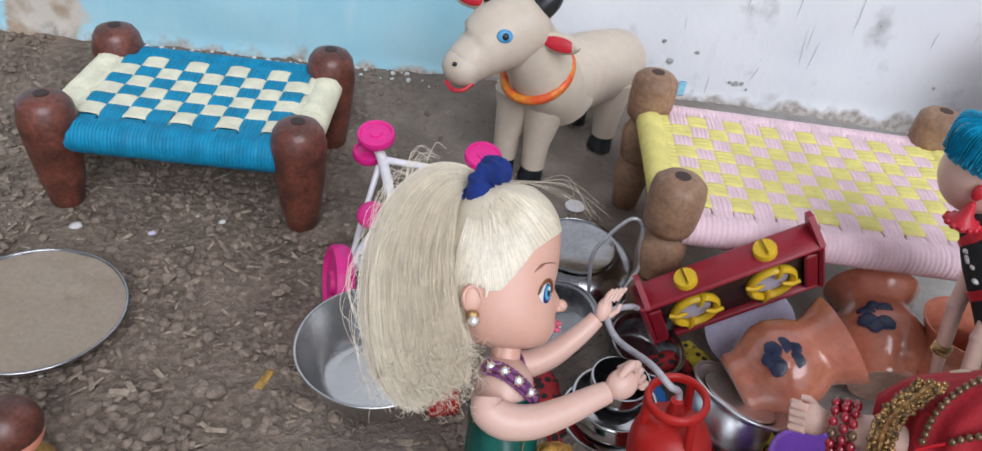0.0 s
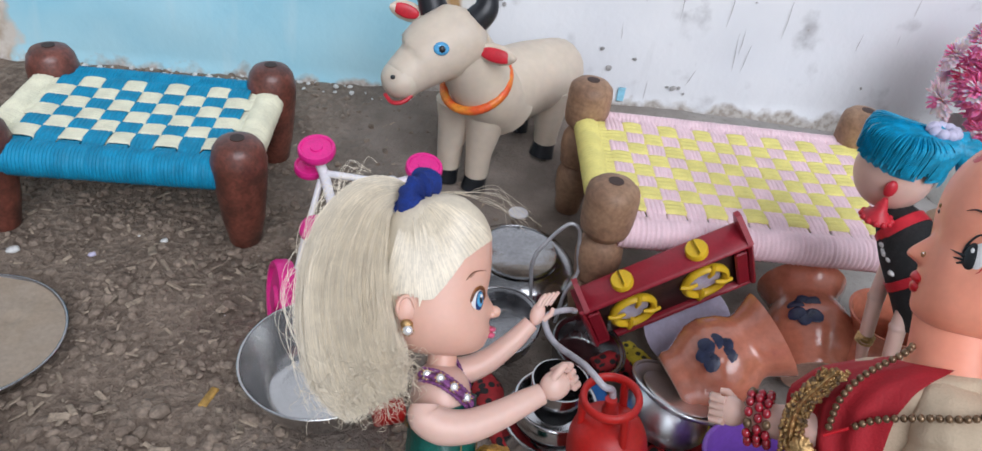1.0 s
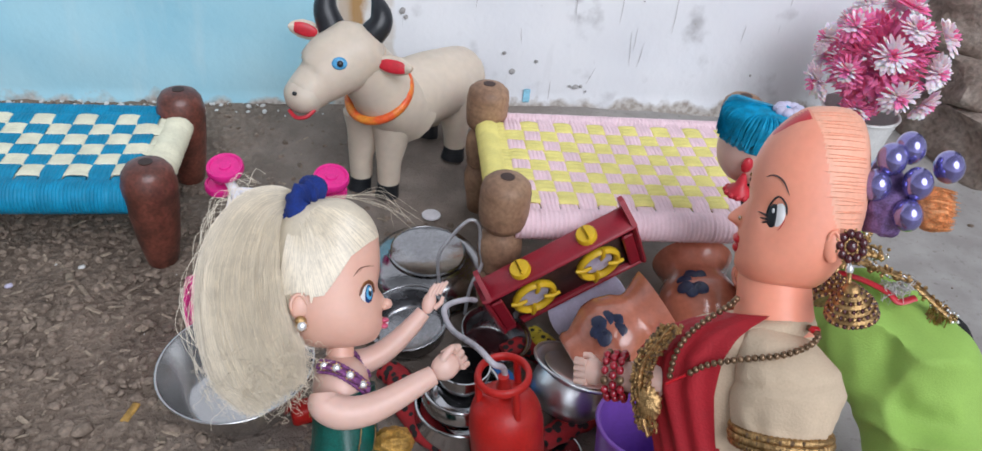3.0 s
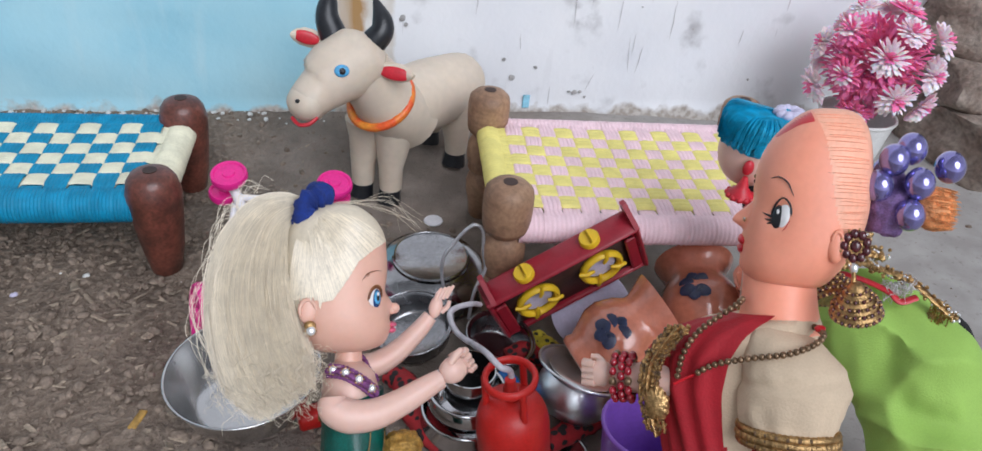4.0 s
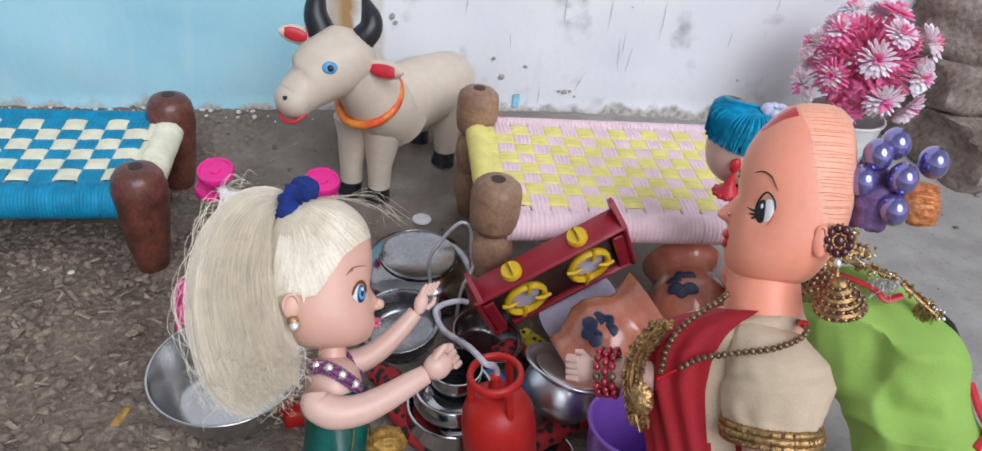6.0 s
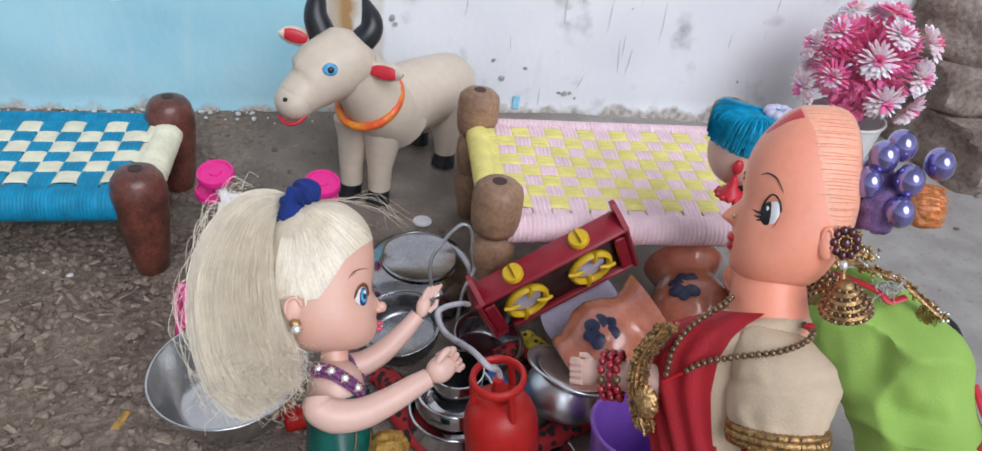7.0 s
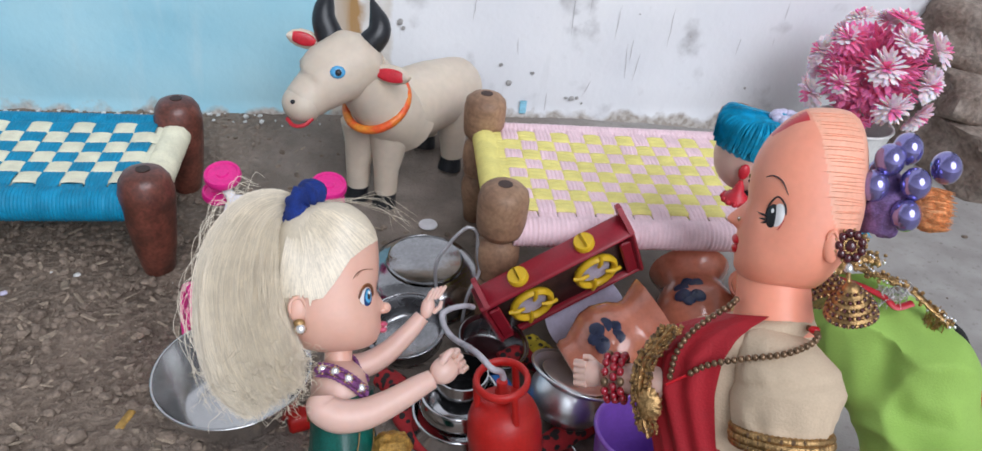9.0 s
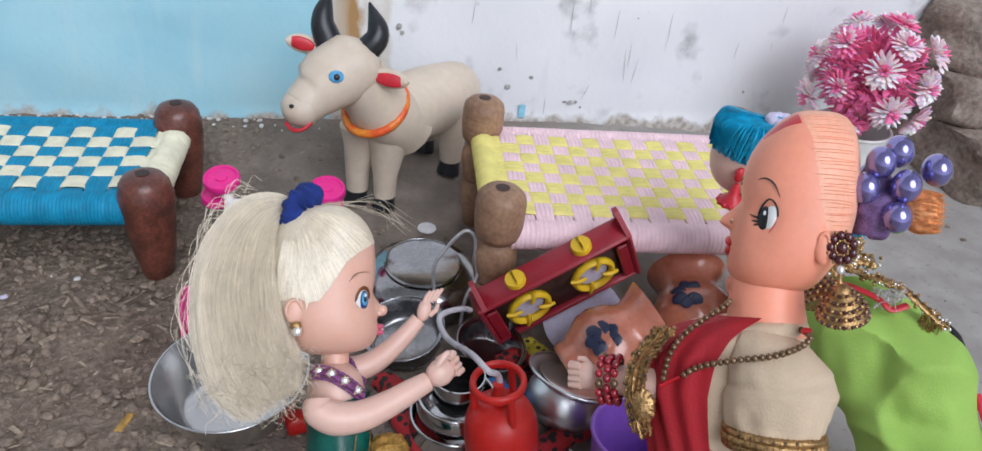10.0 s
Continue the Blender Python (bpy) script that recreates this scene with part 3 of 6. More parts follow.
turned_leg = [(0.0, 0.0), (0.011, 0.0), (0.0125, 0.004), (0.0135, 0.016), (0.0165, 0.03), (0.017, 0.042), (0.0145, 0.05), (0.012, 0.053), (0.0155, 0.055), (0.0165, 0.058), (0.0155, 0.061), (0.0172, 0.065), (0.0182, 0.074), (0.0175, 0.084), (0.0145, 0.09), (0.0128, 0.093), (0.0145, 0.096), (0.0182, 0.0985), (0.0195, 0.103), (0.0202, 0.115), (0.0202, 0.128), (0.019, 0.1345), (0.0145, 0.139), (0.007, 0.141), (0.0, 0.141)]
string_bed("string_bed", "string bed of pink and yellow cord on pale turned legs", pose(0.3215, 0.5907, 0, 0, 0, -4.2), 0.255, 0.168, 0.098, 0.0125,
           turned_leg, PINE, DARK_CORE, CORD_YELLOW, CORD_PINK, 8, 14, lambda i, j: (i + j) % 2 == 0, (3, 4), 0.0019)


# ---- toy cow: one plain figure ----
def toy_cow():
    s = Shape()
    body = bez([(0.065, 0.062, 0.088), (0.055, 0.052, 0.096), (0.02, 0.018, 0.1), (-0.012, -0.012, 0.102), (-0.032, -0.032, 0.106), (-0.042, -0.042, 0.1)], 25)
    s.tube(body, [lerp([0.012, 0.033, 0.037, 0.037, 0.03, 0.013], i / (len(body) - 1)) for i in range(len(body))], 20)
    neck = bez([(-0.008, -0.012, 0.088), (-0.03, -0.038, 0.116), (-0.054, -0.052, 0.156)], 12)
    s.tube(neck, [lerp([0.035, 0.031, 0.026], i / (len(neck) - 1)) for i in range(len(neck))], 18)
    # head, from the poll to the muzzle
    start = len(s.v)
    head = bez([(-0.036, -0.042, 0.17), (-0.047, -0.05, 0.166), (-0.066, -0.062, 0.156), (-0.082, -0.073, 0.145), (-0.094, -0.082, 0.137), (-0.1, -0.086, 0.133)], 30)
    s.tube(head, [lerp([0.014, 0.0275, 0.027, 0.0205, 0.0175, 0.008], i / (len(head) - 1)) for i in range(len(head))], 20)
    s.ball((-0.092, -0.081, 0.1385), (0.0185, 0.0185, 0.016), 18, 12)
    s.tube(bez([(-0.106, -0.088, 0.127), (-0.1, -0.096, 0.1245), (-0.091, -0.0975, 0.126), (-0.084, -0.0945, 0.131)], 9), 0.0017, 6, 4)
    s.ball((-0.1, -0.0955, 0.146), (0.0022, 0.002, 0.0018), 8, 6, 3)
    # brow shading
    s.ball((-0.054, -0.053, 0.1715), (0.02, 0.021, 0.0175), 18, 12, 1)
    # eyes
    for c, d in (((-0.064, -0.061, 0.157), (0.08, -0.9, 0.42)), ((-0.066, -0.058, 0.157), (-0.45, 0.8, 0.35))):
        d = Vector(d).normalized()
        m = frame_of(Vector(c) + d * 0.0265, d, (0, 0, 1))
        s.ball((0, 0, 0), (0.0022, 0.0058, 0.0052), 14, 10, 5, m)
        s.ball((0.0014, 0.0003, -0.0004), (0.0018, 0.0026, 0.0029), 12, 8, 3, m)
    # ears
    for base, tip, open_to in (((-0.04, -0.066, 0.163), (-0.008, -0.079, 0.161), (-0.25, -0.9, 0.3)), ((-0.072, -0.038, 0.172), (-0.1, -0.034, 0.18), (-0.2, -0.9, 0.2))):
        a, b = Vector(base), Vector(tip)
        m = frame_of(a, b - a, open_to)
        long = (b - a).length
        s.rings([[m @ Vector((long * t, w * math.cos(q), 0.004 * math.sin(q) - 0.003 * math.sin(math.pi * t))) for q in (2 * math.pi * i / 18 for i in range(18))]
                 for t, w in ((0, 0.004), (0.2, 0.0062), (0.45, 0.0082), (0.7, 0.008), (0.9, 0.0052), (1.0, 0.0016))], 0)
        s.ball((long * 0.58, -0.0006, 0.0012), (long * 0.37, 0.0058, 0.0022), 18, 12, 4, m)
    # horns
    for base, mid, tip in (((-0.041, -0.053, 0.176), (-0.03, -0.049, 0.193), (-0.036, -0.032, 0.214)), ((-0.067, -0.037, 0.178), (-0.072, -0.03, 0.197), (-0.066, -0.014, 0.22))):
        h = bez([base, mid, tip], 14)
        s.tube(h, [lerp([0.0112, 0.01, 0.0075, 0.001], i / (len(h) - 1)) for i in range(len(h))], 12, 2)
    # the head is broad, and carried a little to one side
    c = Vector((-0.06, -0.058, 0.155))
    for i in range(start, len(s.v)):
        d = Vector(s.v[i]) - c
        s.v[i] = (c.x - 0.011 + d.x * (1.18 if d.x > -0.02 or d.z > 0.01 else 1.02), c.y + d.y * 1.08, c.z + d.z * 1.06)
    # legs with dark hooves
    for x, y, fx, fy, r in ((-0.024, -0.034, -0.026, -0.034, 0.0135), (-0.05, -0.02, -0.054, -0.02, 0.0135), (0.048, 0.025, 0.05, 0.026, 0.014), (0.03, 0.052, 0.024, 0.06, 0.014)):
        z0 = ground_z(0.135 + fx, 0.747 + fy)
        s.tube([(x, y, 0.09), (x, y, 0.07), (fx, fy, 0.04), (fx, fy, z0 + 0.016)], [r * 1.6, r * 1.35, r * 0.95, r * 0.86], 18)
        s.tube([(fx, fy, z0 + 0.017), (fx - 0.001, fy - 0.001, z0 + 0.008), (fx - 0.002, fy - 0.002, z0)], [r * 0.78, r * 0.86, r * 0.95], 14, 3)
    # collar band round the neck
    c, ax = Vector((-0.037, -0.041, 0.12)), Vector((-0.4, -0.44, 0.8)).normalized()
    u = ax.cross(Vector((0, 0, 1))).normalized()
    w = ax.cross(u)
    ring = [c + 0.0315 * (u * math.cos(2 * math.pi * i / 32) + w * math.sin(2 * math.pi * i / 32)) for i in range(32)]
    s.tube(ring, 0.0042, 10, 6, loop=True)
    # tail
    s.tube(bez([(0.066, 0.062, 0.1), (0.076, 0.068, 0.08), (0.074, 0.064, 0.045)], 10), [0.004] * 11, 8)
    thing("toy_cow", "cream vinyl toy cow with black horns and an orange collar", "toy cow", pose(0.135, 0.747, 0), s,
          [COW_SKIN, COW_GREY, BLACK_GLOSS, BLACK_GLOSS, RED_PAINT, EYE_BLUE, ORANGE])


toy_cow()


# ---- dolls: each one plain figure ----
def strand(s, pts, r, slot, n=8):
    pts = bez(pts, n)
    s.tube(pts, [r] * (len(pts) - 1) + [r * 0.3], 3, slot)


def fist(s, c, d, slot, r=0.0105, side=1):
    """A small fist: palm, curled fingers and a thumb."""
    d = Vector(d).normalized()
    m = frame_of(c, d, (0, 0, 1))
    s.ball((0, 0, 0), (r * 1.05, r * 0.72, r * 0.9), 14, 10, slot, m)
    for k in range(4):
        z = r * (0.66 - 0.42 * k)
        s.tube([m @ Vector(p) for p in ((r * 0.3, -side * r * 0.45, z), (r * 1.15, -side * r * 0.35, z * 1.02), (r * 1.32, side * r * 0.1, z), (r * 0.9, side * r * 0.45, z * 0.95))],
               [r * 0.27, r * 0.28, r * 0.26, r * 0.2], 8, slot)
    s.tube([m @ Vector(p) for p in ((-r * 0.1, side * r * 0.4, r * 0.6), (r * 0.5, side * r * 0.62, r * 0.95), (r * 0.95, side * r * 0.5, r * 1.0))], [r * 0.26, r * 0.27, r * 0.2], 8, slot)


def full(p, n):
    """Unit directions pushed out to a fuller, rounded-box form."""
    return p / (abs(p.x) ** n + abs(p.y) ** n + abs(p.z) ** n) ** (1 / n)


class Head:
    """A smooth moulded head from rows (z, front, back, half width), widest first along z; x is forward. Bumps swell the front, dents hollow the sides."""

    def __init__(self, rows, n=2.35, bumps=(), dents=()):
        line = bez([Vector(r) for r in rows], 16 * (len(rows) - 1))
        self.z = np.array([p[0] for p in line])[::-1]
        self.cols = [np.array([p[i] for p in line])[::-1] for i in (1, 2, 3)]
        self.n, self.bumps, self.dents, self.line = n, bumps, dents, line

    def row(self, z):
        return [float(np.interp(z, self.z, c)) for c in self.cols]

    def shaped(self, p):
        x, y, z = p
        f, b, h = self.row(z)
        if x > (f + b) / 2:
            for z0, up, down, wide, far in self.bumps:
                x += far * math.exp(-((z - z0) / (up if z > z0 else down)) ** 2 - (y / wide) ** 2)
        for x0, z0, sx, sz, deep in self.dents:
            y -= math.copysign(deep * math.exp(-((x - x0) / sx) ** 2 - ((z - z0) / sz) ** 2), y)
        return Vector((x, y, z))

    def at(self, x, z, side, lift=0.0):
        """The point of the skin beside (x, z), on one side."""
        f, b, h = self.row(z)
        c, a = (f + b) / 2, max(1e-6, (f - b) / 2)
        t = min(1.0, abs(x - c) / a)
        y = h * max(0.0, 1 - t ** self.n) ** (1 / self.n)
        for x0, z0, sx, sz, deep in self.dents:
            y -= deep * math.exp(-((x - x0) / sx) ** 2 - ((z - z0) / sz) ** 2)
        return Vector((min(f, max(b, x)), side * (y + lift), z))

    def normal(self, x, z, side):
        p = self.at(x, z, side)
        d = (self.at(x + 2, z, side) - p).cross(self.at(x, z + 2, side) - p)
        return (d if d.y * side > 0 else -d).normalized()

    def build(self, s, slot, around=150):
        rings = []
        for p in self.line:
            z, f, b, h = p
            c, a = (f + b) / 2, max(0.05, (f - b) / 2)
            ring = []
            for i in range(around):
                th = 2 * math.pi * i / around
                th -= 0.3 * math.sin(th)
                u = full(Vector((math.cos(th), math.sin(th), 0)), self.n)
                ring.append(self.shaped((c + a * u.x, max(0.05, h) * u.y, z)))
            rings.append(ring)
        k = len(s.f)
        s.rings(rings, 0)
        for i in range(k, len(s.f)):
            if len(s.f[i]) == 4:
                s.s[i] = slot(sum((Vector(s.v[j]) for j in s.f[i]), Vector()) / 4)

    def line_on(self, s, pts, side, radii, slot, lift=0.0, flat=0.4, seg=8):
        """A painted stroke along (x, z) points on the skin."""
        pts = bez([(x, 0, z) for x, z in pts], 6 * (len(pts) - 1))
        n = len(pts)
        s.tube([self.at(p.x, p.z, side, lift) for p in pts], [lerp(radii, i / (n - 1)) for i in range(n)], seg, slot, flat=flat)

    def patch(self, s, upper, lower, side, slot, lift=0.4):
        """A painted patch between two edges, each a row of (x, z)."""
        up, low = bez([(x, 0, z) for x, z in upper], 16), bez([(x, 0, z) for x, z in lower], 16)
        rings = []
        for a, b in zip(up, low):
            m = [a.lerp(b, k / 8) for k in range(9)]
            rings.append([self.at(p.x, p.z, side, lift) for p in m] + [self.at(p.x, p.z, side, -1.5) for p in m[::-1]])
        s.rings(rings, slot)


def sized(s, k):
    """Bring a figure drawn in hair's-breadth units to metres."""
    s.v = [(x * k, y * k, z * k) for x, y, z in s.v]
    return s


def blonde_doll():
    """Faces along x; the side that shows is -y."""
    rnd = random.Random(4)
    s = Shape()
    head = Head([(125, 6, -14, 3), (122.5, 28, -36, 24), (116, 42, -50, 43), (100, 62, -66, 61), (77, 76, -77, 71), (55, 80, -81, 75), (25, 82, -83, 77), (-10, 81, -81, 76), (-40, 82, -75, 74), (-65, 84, -64, 71), (-85, 82, -54, 64), (-102, 72, -42, 50), (-111, 55, -30, 34), (-116, 26, -8, 8)],
                2.25, [(-44, 20, 12, 15, 10), (-74, 9, 13, 18, 5), (-100, 14, 12, 22, 4), (-18, 14, 14, 26, -4)], [(64, -26, 13, 16, 5), (66, 12, 30, 10, -1.5)])
    edge_x = [-80, -30, -21, -5, 12, 35, 58, 78, 90]
    edge_z = [-70, -62, -30, -27, -4, 32, 51, 64, 66]

    def edge(x):
        return float(np.interp(x, edge_x, edge_z))
    head.build(s, lambda p: 2 if p.z > edge(p.x) + (9 if p.x < 20 else 3) and not (p.x > -56 and p.x < -20 and p.z < -24) else 0)
    for side in (-1, 1):
        # ear with its rim, gold stud and crystal drop
        e = head.at(-42, -46, side)
        s.ball(e + Vector((0, side * 1, 0)), (15, 7, 21), 22, 16, 0, bend=lambda p: p * (1 - 0.12 * max(0, -p.z)))
        s.tube([e + Vector((12 * math.cos(a), side * 6.5, 17 * math.sin(a) + 1)) for a in (0.1 + 0.32 * i for i in range(12))], [1.5] + [3.2] * 10 + [1.5], 8, 0)
        s.ball(e + Vector((3, side * 9, -21)), (9, 5, 7), 14, 10, 9)
        s.ball(e + Vector((5, side * 11, -29)), (7.5, 5, 7.5), 14, 10, 10)
        for i in range(10):
            a = 0.628 * i
            s.ball(e + Vector((5 + 7.5 * math.cos(a), side * 11, -29 + 7.5 * math.sin(a))), 1.7, 6, 5, 9)
        # eye: white, iris, pupil, lights, lids, lashes
        x, z = 59, -27
        n = head.normal(x, z, side)
        m = frame_of(head.at(x, z, side, -1.8), n, (0, 0, 1)) @ Matrix.Scale(1.28, 4)
        s.ball((0, 0, 0), (3.4, 12, 14), 22, 16, 3, m)
        s.ball((1.6, -1.5 * side, -1), (2.8, 8.6, 11.6), 22, 16, 15, m)
        s.ball((2.3, -1.5 * side, -0.4), (2.5, 7, 9.6), 20, 14, 4, m)
        s.ball((3.0, -1.5 * side, 0), (2.2, 4.2, 6), 18, 12, 5, m)
        s.ball((4.6, 1.5, 4.6), (0.8, 2.1, 2.4), 10, 8, 3, m)
        lid = [m @ Vector(p) for p in bez([(0.5, -13, -3), (2.4, -9, 8.5), (3.4, 0, 13), (2.4, 9, 9.5), (0.5, 13.5, 0)], 16)]
        s.tube(lid, [0.8] + [2.1] * 15 + [0.7], 8, 8)
        s.tube([p + n * 0.3 + Vector((0, 0, 3.0)) for p in lid[2:-2]], 1.0, 8, 16)
        for i in range(1, 16, 2):
            p = lid[i]
            s.tube([p, p + n * 1.6 + Vector((0.12 * (p.x - lid[8].x), 0, 4.2))], [0.6, 0.2], 4, 8)
        s.tube([m @ Vector(p) for p in ((0.6, -11, -7), (1.6, -5, -12.5), (1.6, 5, -12.5), (0.6, 11, -6))], [0.4, 0.7, 0.7, 0.4], 6, 8)
        head.line_on(s, [(39, 0), (48, 11), (60, 15), (70, 15)], side, [0.7, 1.7, 1.4, 0.5], 8, 0.2)
        for dz in (1.6, -1.4):
            head.line_on(s, [(44, 5 + dz), (52, 12 + dz * 0.7)], side, [0.4, 0.8, 0.3], 8, 0.2)
    # button nose, parted pink lips
    s.ball((93, 0, -46), (9.5, 10, 9), 26, 18, 0)
    for side in (-1, 1):
        s.ball((89, side * 7, -50), (6, 6, 5.5), 16, 12, 0)
    s.ball((89.5, 0, -72), (8, 16, 4.6), 22, 12, 7)
    s.ball((89, 0, -81), (7.5, 13, 5.4), 22, 12, 7)
    s.ball((94, 0, -76.5), (3, 10, 1.7), 16, 10, 3)
    # combed hair from the hairline to the tie
    tie = Vector((-46, -6, 112))

    def comb(x, z, side, r, fuzz=2.2):
        goal = (tie.x + rnd.uniform(-7, 7), tie.z - 6 + rnd.uniform(-6, 6))
        up, pts = rnd.uniform(0.0, fuzz), []
        for i in range(10):
            u = i / 9
            px, pz = x + (goal[0] - x) * u, z + (goal[1] - z) * u + 16 * math.sin(math.pi * u) * (0.4 + 0.6 * smooth01((x + 20) / 90))
            p = head.at(px, min(121, pz), side, 1.8 + up)
            p.y = p.y * (1 - u ** 3) + (tie.y + side * 6) * u ** 3
            pts.append(p)
        strand(s, pts, r, 1, 18)
    for k in range(3200):
        side = -1 if rnd.random() < 0.72 else 1
        x = rnd.uniform(-24, 80)
        z = edge(x) + rnd.uniform(-2.5, 2.5)
        if rnd.random() < 0.35:
            d = rnd.uniform(0.1, 0.6)
            x, z = x + (tie.x - x) * d, z + (tie.z - z) * d
        comb(x, z, side, rnd.uniform(0.45, 0.95))
    for k in range(1300):
        comb(rnd.uniform(-70, -26), rnd.uniform(-30, 20), -1 if k % 3 else 1, rnd.uniform(0.4, 0.8))
    # ponytail: a thick fall of fine strands over a core
    spine = bez([(-50, 0, 116), (-74, -4, 118), (-104, -12, 96), (-124, -22, 46), (-130, -30, -15), (-120, -36, -80), (-98, -38, -140), (-72, -38, -180)], 56)
    width = [9, 22, 40, 54, 61, 64, 62, 42]
    last = len(spine) - 1
    core = spine[2:-9]
    s.tube(core, [0.8 * lerp(width, (i + 2) / last) * (1 if i < len(core) - 7 else 0.3 + 0.1 * (len(core) - i)) for i in range(len(core))], 24, 2, flat=0.8)
    for k in range(9500):
        a, rho = rnd.uniform(0, 2 * math.pi), rnd.uniform(0.88, 1.04)
        if k % 6 == 0:
            rho = rnd.uniform(0.3, 0.9)
        if k % 23 == 0:
            rho = rnd.uniform(1.03, 1.16)
        end = 0.72 + 0.34 * rnd.random() ** 0.7
        pts, ph, lock = [], rnd.uniform(0, 6), 3 * noise.noise((math.cos(a) * 3, math.sin(a) * 3, 0))
        amp = rnd.uniform(0.0, 0.2)
        for i in range(12):
            t = min(1.0, end * i / 11)
            n = min(last, int(t * last + 0.5))
            d = (spine[min(last, n + 1)] - spine[max(0, n - 1)]).normalized()
            u = Vector((0, 1, 0))
            w = d.cross(u)
            r = lerp(width, t) * rho * (1 + 0.045 * lock * t)
            aa = a + amp * math.sin(ph + 3 * t)
            p = spine[n] + r * (0.8 * u * math.cos(aa) + w * math.sin(aa))
            if t > 0.66:
                p += Vector((rnd.uniform(-1, 1), rnd.uniform(-1, 1), rnd.uniform(-1, 1))) * 11 * (t - 0.62) / 0.38
            pts.append(p)
        strand(s, pts, rnd.uniform(0.2, 0.46), 1, 22)
    # frizzy ends and loose flyaway hairs
    for k in range(1500):
        t = rnd.random()
        c = Vector((rnd.gauss(-112 + 45 * t, 30), rnd.gauss(-38, 24), rnd.gauss(-150 + 22 * t, 22)))
        pts = [c]
        for i in range(4):
            pts.append(pts[-1] + Vector((rnd.uniform(-1, 1), rnd.uniform(-1, 1), rnd.uniform(-1, 0.6))) * 13)
        strand(s, pts, 0.3, 1, 12)
    for k in range(60):
        c = spine[rnd.randrange(5, 40)]
        out = Vector((rnd.uniform(-1, -0.3), rnd.uniform(-0.6, 0.3), rnd.uniform(-0.2, 0.8))).normalized()
        strand(s, [c + out * 50, c + out * rnd.uniform(62, 78) + Vector((-8, 0, -12)), c + out * rnd.uniform(62, 84) + Vector((-14, 0, -65)), c + out * 55 + Vector((rnd.uniform(-10, 14), 0, rnd.uniform(-150, -90)))], 0.3, 1, 18)
    for k in range(12):
        y = rnd.uniform(-40, 40)
        strand(s, [(-36, y * 0.3, 122), (30, y, 128), (86, y * 1.3, 128 + rnd.uniform(-18, 18)), (125 + rnd.uniform(-30, 25), y * 1.5, 105 + rnd.uniform(-30, 22))], 0.28, 1, 16)
    # scrunchie: a gathered cloth ring round the tie
    ax, up = Vector((-0.84, 0, 0.54)), Vector((0.54, 0, 0.84))
    ring = [tie + Vector((6, 0, 6)) + up * (29 * math.cos(a)) + Vector((0, 36 * math.sin(a), 0)) + ax * (6 * math.sin(3 * a)) for a in (2 * math.pi * i / 60 for i in range(60))]
    s.tube(ring, [18 * (1 + 0.13 * math.sin(i * 1.9) + 0.09 * math.sin(i * 4.7)) for i in range(60)], 14, 6, loop=True)
    # neck, shoulders, satin dress
    s.lathe([(25, -150), (22, -130), (22, -104)], 24, 0, pose(20, 0, 0))

    def hoop(z, cx, hx, hy, fold=0.0, rise=0.0):
        return [(cx + hx * math.cos(a) * (1 + fold * math.sin(9 * a)), hy * math.sin(a) * (1 + fold * math.cos(8 * a)), z + rise * math.cos(a)) for a in (2 * math.pi * i / 60 for i in range(60))]
    s.rings([hoop(-128, 20, 20, 20), hoop(-138, 20, 32, 40), hoop(-150, 21, 41, 52), hoop(-175, 23, 46, 55), hoop(-215, 25, 46, 52)], 11)
    s.rings([hoop(-186, 26, 50, 57, 0, 14), hoop(-200, 26, 51, 57, 0.01, 10), hoop(-232, 28, 50, 55, 0.015), hoop(-262, 31, 53, 56, 0.03), hoop(-320, 36, 66, 66, 0.05), hoop(-430, 42, 84, 80, 0.06), hoop(-560, 46, 92, 90, 0.06)], 12)
    for k in range(17):
        a0 = 2 * math.pi * k / 17
        s.tube([(26 + 52.5 * math.cos(a0 + d), 58.5 * math.sin(a0 + d), -206 + 12 * math.cos(a0) + e) for d, e in ((0, -4), (0.1, 4), (0.2, -3))], 0.9, 5, 9)
    for x in (50, 72):
        s.tube(bez([(x, -52, -205), (x + 3, -54, -240), (x - 2, -58, -275)], 8), 1.0, 5, 9)
    # beaded straps
    for pts in ([(-12, -40, -139), (12, -54, -141), (38, -56, -155), (63, -46, -176)], [(40, 18, -132), (52, 34, -148), (66, 34, -170)]):
        line = bez(pts, 27)
        s.tube(line, [9.5 + 1.4 * math.sin(i * 1.9) for i in range(len(line))], 10, 13, flat=0.55)
        for sgn in (-1, 1):
            s.tube([p + Vector((2 * sgn, -2, 8.5 * sgn)) for p in line], [2.6 + 0.8 * math.sin(i * 2.6) for i in range(len(line))], 6, 13)
        for i in range(3, len(line), 7):
            p = line[i] + Vector((0, -7 if line[i].y < 0 else 7, 2))
            s.ball(p, (6.5, 4, 6.5), 12, 9, 10)
            for j in range(8):
                a = 0.785 * j
                s.ball(p + Vector((7 * math.cos(a), 0, 7 * math.sin(a))), 1.8, 6, 5, 9)
